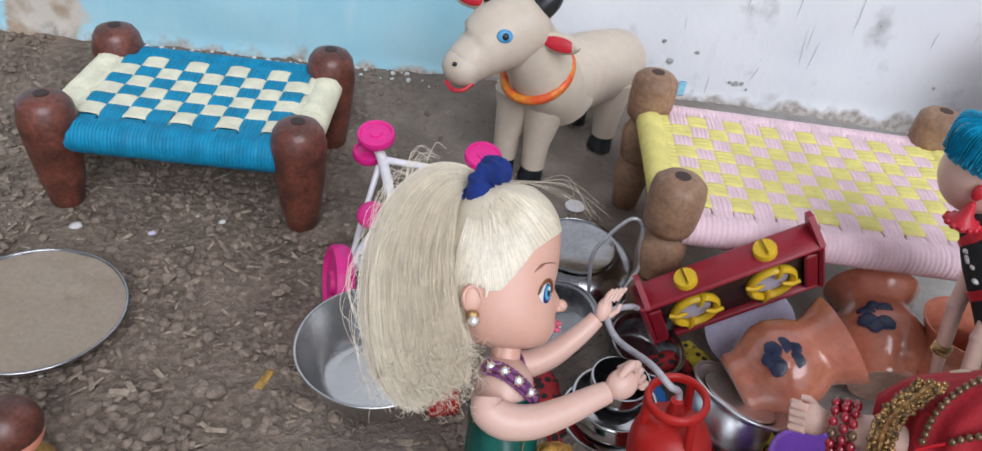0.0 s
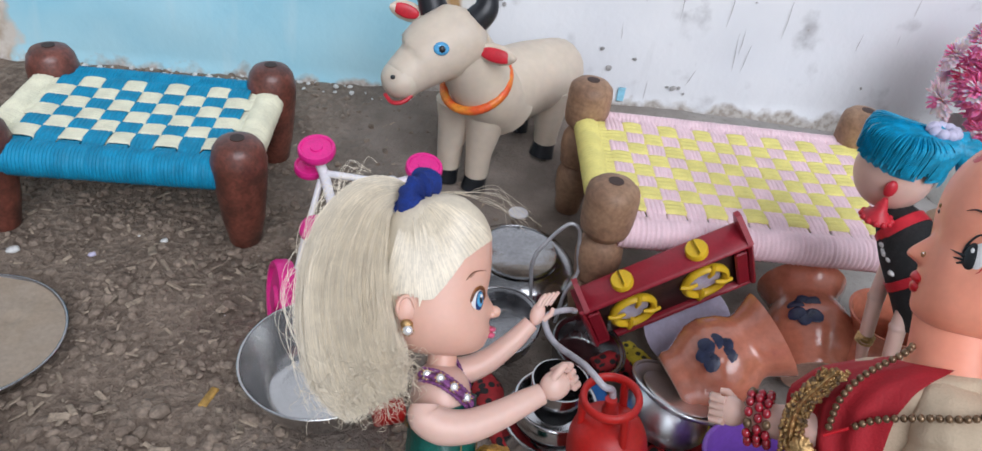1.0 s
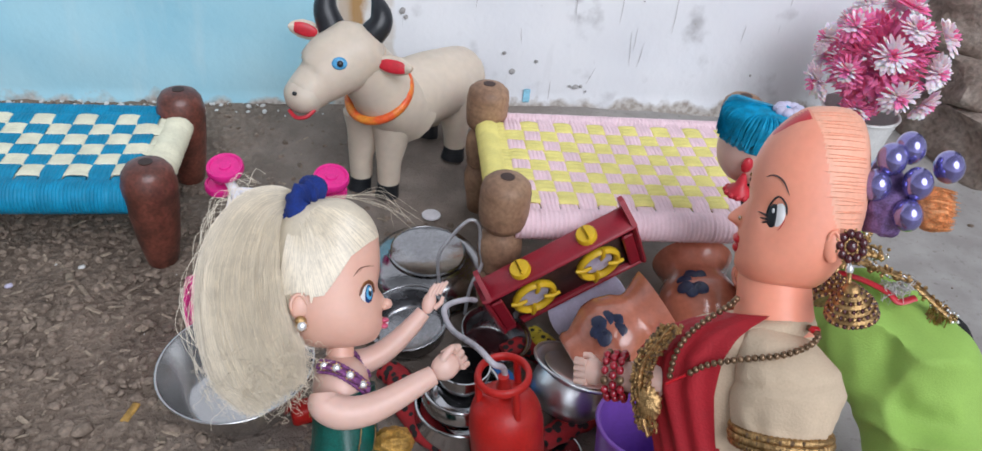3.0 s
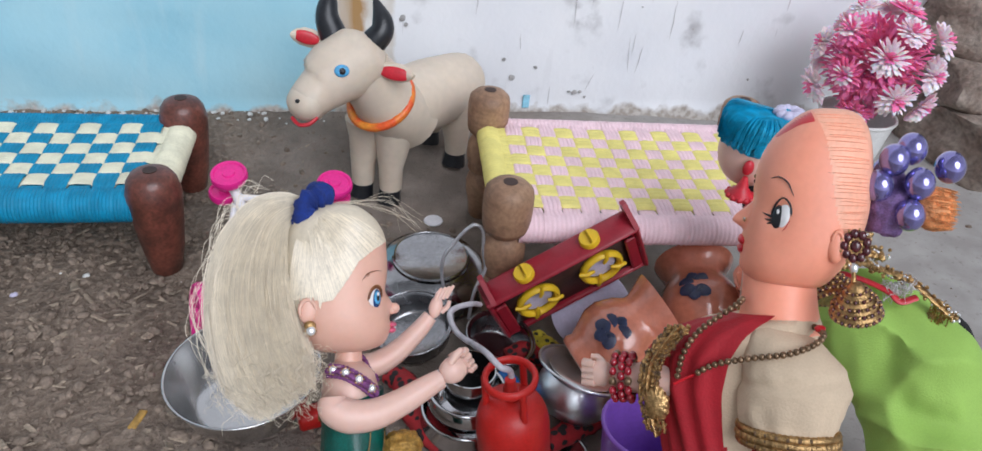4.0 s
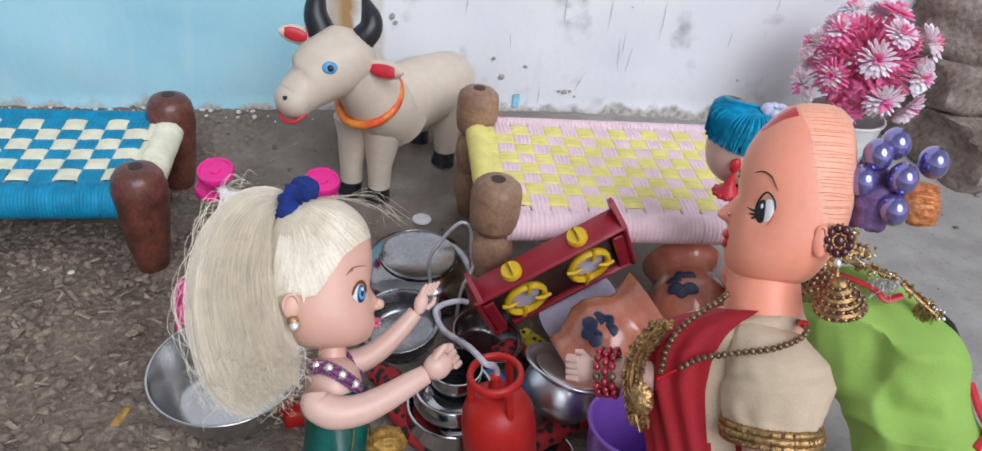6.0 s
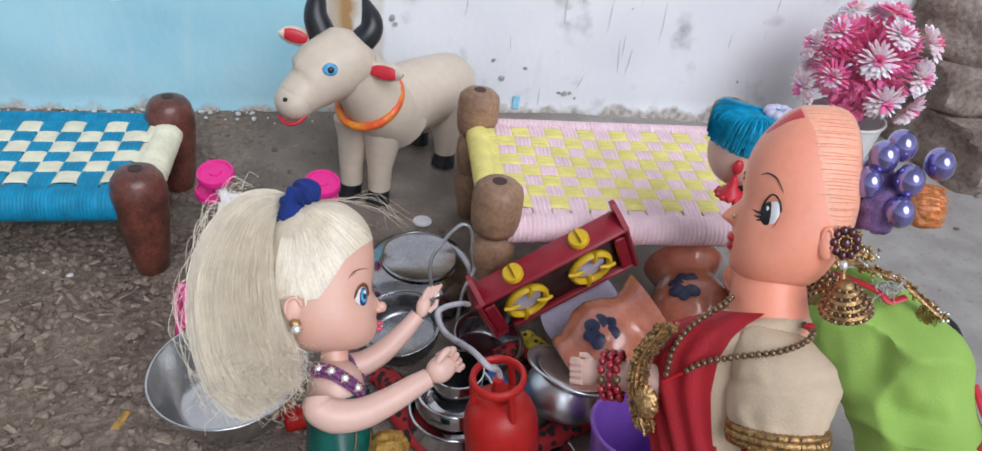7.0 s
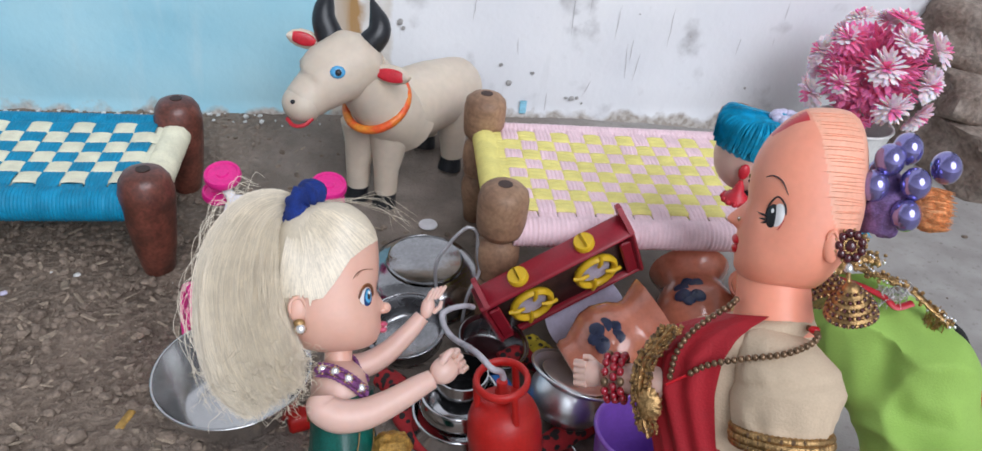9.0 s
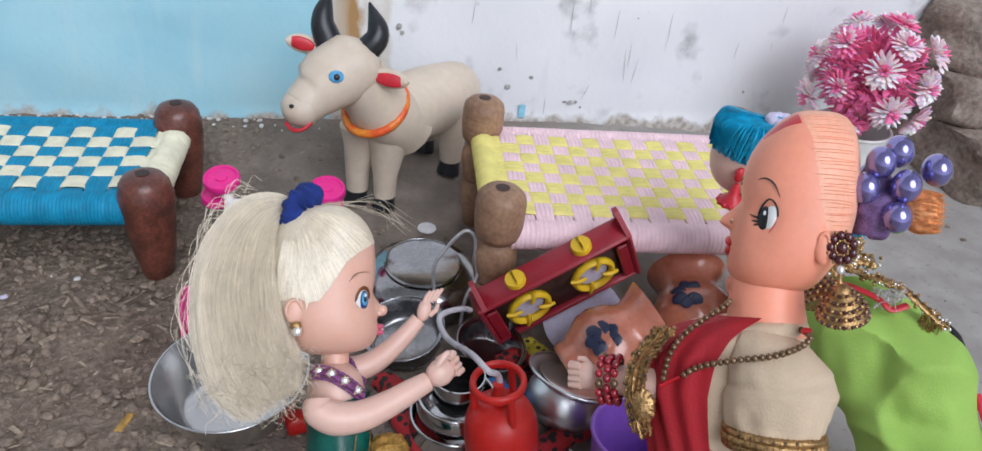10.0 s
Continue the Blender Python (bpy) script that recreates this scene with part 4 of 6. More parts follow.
    # gold cloth bundled at the waist
    s.ball((104, -28, -262), (32, 30, 24), 40, 30, 14, bend=lambda p: p * (1 + 0.14 * noise.noise(p * 3.2) + 0.08 * noise.noise(p * 8)))
    # arms
    near = bez([(-4, -62, -178), (-2, -66, -194), (22, -68, -206), (60, -66, -204), (102, -60, -188), (140, -54, -168), (164, -50, -156)], 36)
    s.tube(near, [lerp([20, 25, 26, 24, 21, 18, 15.5], i / (len(near) - 1)) for i in range(len(near))], 24, 11)
    fist(s, (184, -47, -143), (0.82, 0.2, 0.46), 11, 24, -1)
    far = bez([(44, 46, -146), (70, 48, -140), (100, 46, -122), (134, 42, -90), (158, 40, -62)], 24)
    s.tube(far, [lerp([22, 21, 19, 16, 13], i / (len(far) - 1)) for i in range(len(far))], 22, 11)
    # open hand with four fingers and a thumb
    s.ball((167, 39, -47), (12, 9, 19), 20, 14, 11, bend=lambda p: Vector((p.x + 0.25 * p.z, p.y, p.z)))
    for k in range(4):
        b0 = Vector((166 + 6 * k, 34 + 2 * k, -36 + 1.5 * k))
        s.tube([b0, b0 + Vector((5 + k, -1, 13)), b0 + Vector((11 + k, -3, 21))], [4.4, 4.0, 2.8], 10, 11)
    s.tube([(176, 36, -56), (187, 33, -46), (190, 32, -36)], [4.6, 4.2, 3], 10, 11)
    thing("doll", "blonde vinyl doll with a ponytail and a dark green satin dress", "doll", frame_of((0.0556, 0.3699, 0.1664), (0.9995, -0.0068, -0.0318), (0.0292, 0.6167, 0.7867)), sized(s, 0.000353),
          [SKIN_FAIR, HAIR_BLONDE, HAIR_CORE, WHITE_PAINT, EYE_BLUE, BLACK_GLOSS, TIE_BLUE, LIP_PINK, BROW, GOLD, CRYSTAL, SKIN_PALE, TEAL_SATIN, PURPLE_TRIM, GOLD_CLOTH, IRIS_RIM, LID_GOLD])


def beads(s, line, r, slot, step):
    pos = Vector(line[0])
    s.ball(pos, r, 10, 7, slot)
    for p in line:
        if (Vector(p) - pos).length >= step:
            pos = Vector(p)
            s.ball(pos, r, 10, 7, slot)


def sari_doll():
    """Faces along x; the side that shows is +y."""
    rnd = random.Random(8)
    s = Shape()
    head = Head([(153, -28, -44, 4), (150.5, -4, -68, 30), (143, 14, -86, 52), (128, 35, -99, 72), (105, 58, -108, 86), (78, 75, -113, 93), (50, 84, -115, 96), (20, 88, -115, 97), (-10, 90, -113, 96), (-40, 97, -106, 95), (-70, 101, -92, 92), (-95, 100, -76, 84), (-115, 94, -60, 70), (-128, 78, -44, 52), (-137, 40, -20, 14)],
                2.3, [(-31, 24, 11, 13, 27), (-58, 8, 8, 18, 4), (-80, 8, 8, 16, 3), (-104, 16, 14, 26, 5), (4, 14, 16, 26, -6)], [(52, -20, 20, 22, 9), (60, -62, 34, 26, -4)])

    def hair_front(z):
        return float(np.interp(z, [-60, -15, 40, 100, 130, 150], [-66, -46, -34, -20, -6, 0]))
    head.build(s, lambda p: 1 if p.x < hair_front(p.z) and p.z > -60 else 0, 170)
    for side in (-1, 1):
        # painted hair: soft combed strokes, with brown brush tips at the front
        for k in range(30):
            z = -44 + 6.3 * k + rnd.uniform(-2.4, 2.4)
            x = hair_front(z) + rnd.uniform(-4, 9)
            b = head.row(z)[1]
            head.line_on(s, [(x, z), (x - 25, z + rnd.uniform(-1, 1)), (x + (b - x) * 0.8, z + rnd.uniform(-2, 2))], side, [0.3, 2.4, 2.8, 2.0], 1, -0.94, 0.35)
            if k % 3 == 0 and z > -10:
                head.line_on(s, [(x + 2, z), (x - 12, z - 0.6), (x - rnd.uniform(18, 44), z + rnd.uniform(-1.2, 1.2))], side, [0.2, 0.5, 0.1], 17, 0.0, 0.3)
        # eye looking sideways: socket line, white, dark iris, lid and lashes
        x, z = 43, -19
        n = head.normal(x, z, side)
        m = frame_of(head.at(x, z, side, -2.2), n, (0, 0, 1)) @ Matrix.Scale(1.2, 4)
        s.ball((0, 3 * side, 0), (5, 11, 20), 24, 18, 4, m @ pose(0, 0, 0, -14 * side, 0, 0))
        s.ball((2.2, 4.5 * -side, -4), (4.4, 9.5, 17), 22, 16, 5, m @ pose(0, 0, 0, -10 * side, 0, 0))
        s.ball((5.6, 3 * -side, 4), (1.4, 2.4, 3.4), 10, 8, 4, m)
        lid = [m @ Vector((p[0], -p[1] * side, p[2])) for p in bez([(1, 17, -12), (3.5, 13, 6), (5, 4, 18), (4.5, -5, 22), (2, -14, 13), (0.5, -16, 0)], 24)]
        s.tube(lid, [0.8] + [1.7] * (len(lid) - 2) + [0.6], 8, 6)
        s.tube([m @ Vector((p[0], -p[1] * side, p[2])) for p in bez([(1.5, 14, -13), (3.5, 6, -21), (2.5, -6, -19), (0.5, -14, -6)], 16)], 0.9, 8, 2)
        for (y0, z0), (y1, z1) in (((11, -3), (30, 2)), ((12, -7), (27, -6)), ((12, -10), (23, -13))):
            s.tube([m @ Vector((4.5, -y0 * side, z0)), m @ Vector((6, -(y0 + y1) / 2 * side, (z0 + z1) / 2)), m @ Vector((4, -y1 * side, z1))], [2.2, 1.4, 0.3], 6, 6)
        head.line_on(s, [(64, 37), (52, 39), (38, 31), (27, 11)], side, [0.9, 3.0, 3.0, 0.9], 6, 0.1)
        # ear with a garnet rosette and a tiered bell
        e = head.at(-50, -58, side)
        s.ball(e, (16, 9, 27), 20, 16, 0)
        s.tube([e + Vector((10 * math.cos(a), side * 7, 20 * math.sin(a))) for a in (0.3 + 0.3 * i for i in range(13))], [1.5] + [3.4] * 11 + [1.5], 8, 0)
        c = Vector((-79, side * 92, -57))
        s.ball(c + Vector((0, -side * 3, 0)), (24, 4, 24), 24, 10, 7)
        s.ball(c, (9.5, 6, 9.5), 14, 10, 8)
        for i in range(9):
            a = 2 * math.pi * i / 9
            s.ball(c + Vector((18.5 * math.cos(a), 0, 18.5 * math.sin(a))), (7.4, 5.5, 7.4), 10, 8, 8)
            s.ball(c + Vector((25 * math.cos(a + 0.35), 0, 25 * math.sin(a + 0.35))), 2.4, 6, 5, 7)
            s.ball(c + Vector((11.5 * math.cos(a + 0.35), side * 2, 11.5 * math.sin(a + 0.35))), 2.2, 6, 5, 7)
        s.ball(c + Vector((0, 0, -33)), (7, 5, 8), 12, 8, 10)
        s.tube([c + Vector((0, 0, -38)), c + Vector((-1, 0, -54))], 4, 10, 7)
        bell = Matrix.Translation(c + Vector((-5, side * 3, -60))) @ pose(0, 0, 0, -22 * side, 10, 0)
        s.lathe([(0, 8), (9, 6), (14, 0), (16, -5), (22, -9), (25, -16), (33, -22), (36, -30), (41, -36), (42, -44), (0, -40)], 36, 7, bell)
        for rr, zz, kk, br in ((17, -4, 18, 3.0), (25, -13, 24, 3.4), (33, -22, 30, 3.6), (38.5, -31, 34, 3.8), (41.5, -42, 40, 3.6)):
            for i in range(kk):
                a = 2 * math.pi * i / kk
                s.ball(bell @ Vector((rr * math.cos(a), rr * math.sin(a), zz)), br, 6, 5, 8 if i % 2 else 7)
    # red parting, forehead jewel, nose pin, lips
    head.patch(s, [(57, 104), (47, 121), (30, 134), (2, 144)], [(56, 102), (38, 112), (20, 121), (-2, 126)], 1, 2)
    s.ball((86, 5, 40), (3, 3.4, 3.4), 10, 8, 7)
    s.ball((86.5, 6, 32), (2.6, 3.2, 3.2), 10, 8, 8)
    s.ball((100, 15, -30), (4.2, 3.4, 4.2), 10, 8, 7)
    s.ball((101, 17, -29), (2.2, 2.4, 2.2), 8, 6, 10)
    s.ball((101, 0, -63), (9, 24, 8), 24, 14, 2, bend=lambda p: Vector((p.x, p.y, p.z - 0.5 * abs(p.y) + 0.15)))
    s.ball((100, 0, -77), (9.5, 20, 9.5), 24, 14, 2)
    # bun wound in violet cloth, set with pearls, with a peach tuft
    s.ball((-147, 4, 8), (46, 44, 52), 48, 36, 11, bend=lambda p: p * (1 + 0.1 * math.sin(9 * p.z + 3 * p.x) + 0.12 * noise.noise(p * 3)))
    s.ball((-218, 10, 6), (36, 34, 32), 36, 26, 12, bend=lambda p: p * (1 + 0.12 * noise.noise(p * 3)))
    for k in range(420):
        a, b = rnd.uniform(0, 6.28), rnd.uniform(-0.9, 1.2)
        d = Vector((-math.sin(b), math.cos(b) * math.cos(a), math.cos(b) * math.sin(a)))
        o = Vector((-190, 8, 8))
        strand(s, [o + Vector((0, d.y * 18, d.z * 18)), Vector((-216, 10, 6)) + Vector((d.x * 20, d.y * 36, d.z * 34)), Vector((-236 + rnd.uniform(-22, 4), 10 + d.y * 28, 4 + d.z * 30))], rnd.uniform(0.6, 1.1), 12, 9)
    for x, y, z in ((-141, 44, 75), (-172, 30, 94), (-235, 30, 69), (-182, 52, 41), (-172, 48, -6), (-120, 40, 35), (-150, -40, 60), (-185, -40, 30), (-150, -44, 0)):
        s.ball((x, y, z), 25, 28, 20, 13)
    # the head is held a little back and turned outward
    tip = pose(-3, 0, 0, 0, -4, 8) @ Matrix.Diagonal((0.91, 0.97, 1, 1))
    s.v = [tuple(tip @ Vector(p)) for p in s.v]
    # neck
    s.rings([[(33 + r * math.cos(a), 0.92 * r * math.sin(a), z) for a in (2 * math.pi * i / 48 for i in range(48))] for z, r in ((-205, 74), (-192, 68), (-165, 63), (-130, 60), (-95, 58))], 0)

    def hoop(z, cx, hx, hy, fold=0.0):
        return [(cx + hx * math.cos(a) * (1 + fold * math.sin(11 * a)), hy * math.sin(a) * (1 + fold * math.cos(9 * a)), z) for a in (2 * math.pi * i / 72 for i in range(72))]
    body = [(-180, 40, 72, 62), (-190, 62, 98, 78), (-210, 86, 124, 90), (-245, 104, 136, 94), (-300, 112, 130, 94), (-380, 110, 112, 88), (-480, 100, 108, 86), (-700, 84, 130, 112), (-1120, 60, 165, 150)]
    s.rings([hoop(*b, 0.01) for b in body[:7]], 9)
    s.rings([hoop(*b, 0.04) for b in body[5:]], 14)
    # pleated sari end over the chest
    bz = [b[0] for b in body][::-1]
    rings = []
    for i in range(46):
        t = i / 45
        z = -178 - 330 * t
        cx, hx, hy = (float(np.interp(z, bz, [b[j] for b in body][::-1])) for j in (1, 2, 3))
        row, back = [], []
        for k in range(80):
            f = k / 79
            a = -1.7 + (1.7 + 1.62 - 0.1 * math.sin(3 * t)) * f
            fold = 0.0
            for c0, wide, high in ((0.6, 0.035, 9), (0.7, 0.03, 7), (0.8, 0.03, 9), (0.9, 0.028, 7), (0.3, 0.05, 8), (0.45, 0.04, 6)):
                dd = (f - c0 - 0.06 * t) / wide
                fold += high * (math.exp(-dd * dd) - 0.6 * math.exp(-(dd - 1.3) ** 2))
            r = 1.04 + 0.06 * smooth01(t * 4) + fold / 130 * smooth01(t * 3 + 0.25)
            row.append((cx + hx * r * math.cos(a), hy * r * math.sin(a), z + 5 * math.sin(a) + 2 * noise.noise((f * 9, t * 5, 0))))
            back.append((cx + hx * (r - 0.04) * math.cos(a), hy * (r - 0.04) * math.sin(a), z + 5 * math.sin(a)))
        rings.append(row + back[::-1])
    s.rings(rings, 14)
    # gold lace along the edge, with a medallion
    lace = bez([(186, 92, -192), (210, 90, -220), (232, 86, -252), (240, 84, -290), (236, 84, -330), (224, 84, -372)], 50)
    s.tube(lace, [17 * (1 + 0.1 * math.sin(i * 1.7)) for i in range(len(lace))], 12, 7, flat=0.3)
    for i, p in enumerate(bez(lace[::4], 96)):
        for f in (-1, -0.5, 0, 0.5, 1):
            s.ball(p + Vector((15 * f + rnd.uniform(-2, 2), 9 - 4 * abs(f) + rnd.uniform(-1, 3), 3 * math.sin(2 * i + f * 3) + rnd.uniform(-2, 2))), rnd.uniform(2.2, 4.2), 6, 5, 7 if rnd.random() < 0.8 else 18)
    s.ball((224, 98, -318), (21, 10, 26), 40, 28, 7, bend=lambda p: p * (1 + 0.16 * noise.noise(p * 6) + 0.05 * math.sin(14 * math.atan2(p.z, p.x))))
    # puffed sleeve with tucks, piping and a gold cuff
    arm = bez([(34, 40, -188), (22, 62, -206), (8, 80, -242), (6, 88, -276), (12, 92, -312), (16, 94, -342)], 40)
    rings, last = [], len(arm) - 1
    for i, p in enumerate(arm):
        r = lerp([34, 58, 78, 86, 80, 71], i / last)
        ring = []
        for k in range(72):
            a = 2 * math.pi * k / 72
            tuck = 3.2 * noise.noise((3 * math.cos(a), 3 * math.sin(a), i * 0.16)) + 2.0 * math.sin(10 * a + 2 * noise.noise((a, i * 0.2, 4))) * smooth01((i - 22) / 18)
            crease = -7 * math.exp(-((i - 21 - 3 * math.cos(a)) / 1.5) ** 2) * (0.5 + 0.5 * math.cos(a - 0.9))
            rr = r + tuck + crease
            ring.append((p.x + rr * math.cos(a), p.y + 0.72 * rr * math.sin(a), p.z + 10 * math.cos(a) * (1 - i / last)))
        rings.append(ring)
    s.rings(rings, 9)
    for dz, rr in ((0, 5.5), (-10, 6.5), (-20, 5.5)):
        ring = [Vector((16 + 74 * math.cos(a), 94 + 54 * math.sin(a), -340 + dz + 3 * math.cos(a))) for a in (2 * math.pi * i / 110 for i in range(110))]
        s.tube(ring, [rr * (1 + 0.3 * (i % 2)) for i in range(110)], 8, 7, loop=True)
        for i in range(0, 110, 2):
            s.ball(ring[i] + Vector((0, 4, rnd.uniform(-2, 2))), rnd.uniform(2.4, 4.4), 6, 5, 7 if i % 4 else 18)
    s.tube(bez([(16, 94, -350), (30, 96, -450), (44, 92, -520)], 8), 40, 18, 15)
    # forearm, bangles, fist
    reach = bez([(150, 44, -286), (216, 52, -288), (270, 50, -290), (308, 48, -290)], 20)
    s.tube(reach, [lerp([34, 30, 24, 19], i / 20) for i in range(len(reach))], 20, 15)
    fist(s, (336, 46, -288), (0.96, -0.1, 0.0), 15, 25, -1)
    for j, u in enumerate((278, 292, 306)):
        for i in range(14):
            a = 2 * math.pi * i / 14 + j * 0.2
            s.ball((u + rnd.uniform(-1, 1), 49 + 31 * math.cos(a), -290 + 37 * math.sin(a)), (7, 7.5, 7.5), 12, 9, 16 if (i + j) % 5 else 18)
    # two strings of bronze beads
    for line in (bez([(-20, 30, -190), (-37, 74, -196), (-23, 100, -208), (14, 128, -219), (70, 122, -230), (126, 112, -245), (163, 104, -266)], 260),
                 bez([(90, 40, -152), (101, 58, -161), (151, 84, -195), (179, 96, -232), (191, 98, -276)], 200)):
        beads(s, line, 5.4, 18, 10)
    s.tube(bez([(163, 104, -266), (180, 100, -275), (196, 98, -284)], 6), 2.2, 8, 2)
    s.ball((-32, 60, -190), (9, 8, 6), 12, 8, 2)
    thing("doll", "salmon vinyl doll in a red sari with gold lace and beads", "doll", frame_of((0.2669, 0.2847, 0.2687), (-0.8406, 0.4607, -0.2848), (0.0103, 0.5393, 0.842)) @ Matrix.Diagonal((0.94, 1, 1, 1)), sized(s, 0.000286),
          [SKIN_PINK, SKIN_PEACH, LIP_RED, BROW, WHITE_PAINT, BLACK_GLOSS, BLACK_GLOSS, GOLD, GARNET, BLOUSE, CRYSTAL, VIOLET_CLOTH, PEACH_HAIR, PEARL, SARI_RED, SKIN_PALE, BEAD_RED, HAIR_STROKE, BEAD_BROWN])


def green_doll():
    rnd = random.Random(3)
    s = Shape()
    head = Vector((0.347, 0.458, 0.2))
    s.ball(head, (0.0245, 0.024, 0.027), 24, 16, 0)
    # swept blue hair, a braid and a grey rosette
    s.ball(head + Vector((0.003, 0.001, 0.0055)), (0.027, 0.026, 0.0255), 28, 18, 1, keep=lambda p: p.z > head.z + 0.008 - 0.35 * (p.x - head.x) * (1 if p.x > head.x else -0.3))
    for k in range(150):
        a = rnd.uniform(2.2, 5.6)
        st = head + Vector((0.0275 * math.cos(a), 0.0265 * math.sin(a), rnd.uniform(0.008, 0.015)))
        mid = head + Vector((0.014 * math.cos(a) + 0.004, 0.014 * math.sin(a), 0.031))
        strand(s, [st, st.lerp(mid, 0.5) + Vector((0.007 * math.cos(a), 0.007 * math.sin(a), 0.006)), mid, head + Vector((0.018, -0.004, 0.03))], 0.0009, 1, 9)
    braid = bez([head + Vector((0.016, -0.004, 0.028)), head + Vector((0.032, -0.012, 0.022)), head + Vector((0.042, -0.022, 0.002)), head + Vector((0.043, -0.032, -0.025)), head + Vector((0.04, -0.042, -0.05))], 30)
    for k in range(3):
        s.tube([p + 0.0055 * Vector((math.cos(i * 0.75 + k * 2.09), math.sin(i * 0.75 + k * 2.09) * 0.6, 0.4 * math.sin(i * 0.75 + k * 2.09))) for i, p in enumerate(braid)], 0.0062, 9, 1)
    for k in range(9):
        a = 2 * math.pi * k / 9
        s.ball(head + Vector((0.013 + 0.007 * math.cos(a), -0.008 + 0.006 * math.sin(a), 0.033)), (0.0045, 0.0035, 0.0035), 8, 6, 2)
    # earrings
    for p in ((-0.0135, -0.0215, -0.009),):
        c = head + Vector(p)
        s.ball(c + Vector((0, 0, 0.007)), (0.0042, 0.003, 0.0058), 10, 7, 3)
        s.lathe([(0.0015, 0.0), (0.003, -0.004), (0.0045, -0.009), (0.009, -0.013), (0.0095, -0.016), (0.0, -0.0165)], 16, 3, Matrix.Translation(c))
        for i in range(12):
            a = 2 * math.pi * i / 12
            s.ball(c + Vector((0.009 * math.cos(a), 0.009 * math.sin(a), -0.0145)), 0.0021, 7, 5, 3)
    # trunk in a black blouse
    s.tube(bez([(0.35, 0.454, 0.176), (0.358, 0.436, 0.165), (0.37, 0.415, 0.145), (0.38, 0.4, 0.125)], 10), [0.01, 0.012, 0.015, 0.018, 0.0205, 0.022, 0.023, 0.0235, 0.024, 0.024], 18, 5)
    s.tube([(0.3555, 0.4425, 0.1685), (0.358, 0.4365, 0.1655)], [0.0165, 0.0175], 22, 3)
    s.tube([(0.367, 0.42, 0.15), (0.3695, 0.416, 0.1465)], [0.0235, 0.024], 22, 3)
    for k in range(46):
        a, t = rnd.uniform(0, 6.28), rnd.uniform(0.15, 0.85)
        r = 0.0178 + 0.005 * t
        c = Vector((0.358, 0.4365, 0.1655)).lerp(Vector((0.3685, 0.418, 0.148)), t)
        s.ball(c + Vector((r * math.cos(a), r * 0.85 * math.sin(a), 0.5 * r * math.sin(a))), (0.0026, 0.0026, 0.0018), 8, 6, 6)
    # thin jointed arms with gold bangles
    for x, y in ((0.362, 0.41), (0.362, 0.44)):
        s.tube([(x + 0.014, y + 0.006, 0.162), (x, y, 0.14), (x - 0.006, y - 0.01, 0.118)], [0.0068, 0.0062, 0.0052], 12, 0)
        s.ball((x - 0.006, y - 0.01, 0.117), 0.0058, 10, 8, 0)
        s.tube([(x - 0.006, y - 0.01, 0.117), (x - 0.008, y - 0.022, 0.088), (x - 0.006, y - 0.026, 0.07)], [0.0052, 0.0045, 0.003], 12, 0)
        for k in range(3):
            s.lathe([(0.0048, 0), (0.0062, 0.001), (0.0048, 0.002)], 14, 4, Matrix.Translation((x - 0.008, y - 0.0215, 0.086 + 0.0025 * k)))
    # lime skirt bunched on the ground; g has x along the ground and z up the body
    g = frame_of((0.4080, 0.3484, 0.1355), (0.8003, -0.4723, 0.3695), (0.0361, 0.6529, 0.7565)) @ Matrix.Diagonal((0.94, 1, 1, 1)) @ Matrix.Scale(0.000409, 4)

    def pt(x, z, y=0.0):
        """A place on the dress, from its outer face."""
        return g @ Vector((x, y, z))
    rows = [(78, -94, 2, 34), (56, -101, 32, 46), (35, -110, 62, 58), (13, -126, 88, 70), (-8, -135, 106, 78), (-30, -120, 126, 84), (-56, -106, 138, 88), (-82, -97, 139, 90), (-112, -88, 139, 90), (-138, -60, 142, 88), (-160, -52, 147, 88), (-186, -46, 158, 90), (-260, -40, 176, 96), (-420, -30, 190, 110)]
    line = bez([Vector(k) for k in rows], 78)
    rings = []
    for z, x0, x1, hy in line:
        ring = []
        for i in range(110):
            a = 2 * math.pi * i / 110
            u = full(Vector((math.cos(a), math.sin(a), 0)), 2.4)
            x, y = (x0 + x1) / 2 + (x1 - x0) / 2 * u.x, hy * u.y
            warp = 1.3 * noise.noise((x * 0.012, z * 0.012, 3))
            deep = smooth01((70 - z) / 40)
            fold = 24 * (0.55 - abs(math.sin(0.021 * z + 0.009 * x + 0.5 + warp))) + 14 * (0.5 - abs(math.sin(0.017 * x - 0.012 * z + 1.1 + 1.4 * warp))) + 2.5 * noise.noise((x * 0.04, z * 0.03, 8))
            ring.append(g @ Vector((x + 0.25 * fold * deep * u.x, y + fold * deep * u.y, z + 4 * math.sin(2 * a) * deep)))
        rings.append(ring)
    s.rings(rings, 7)
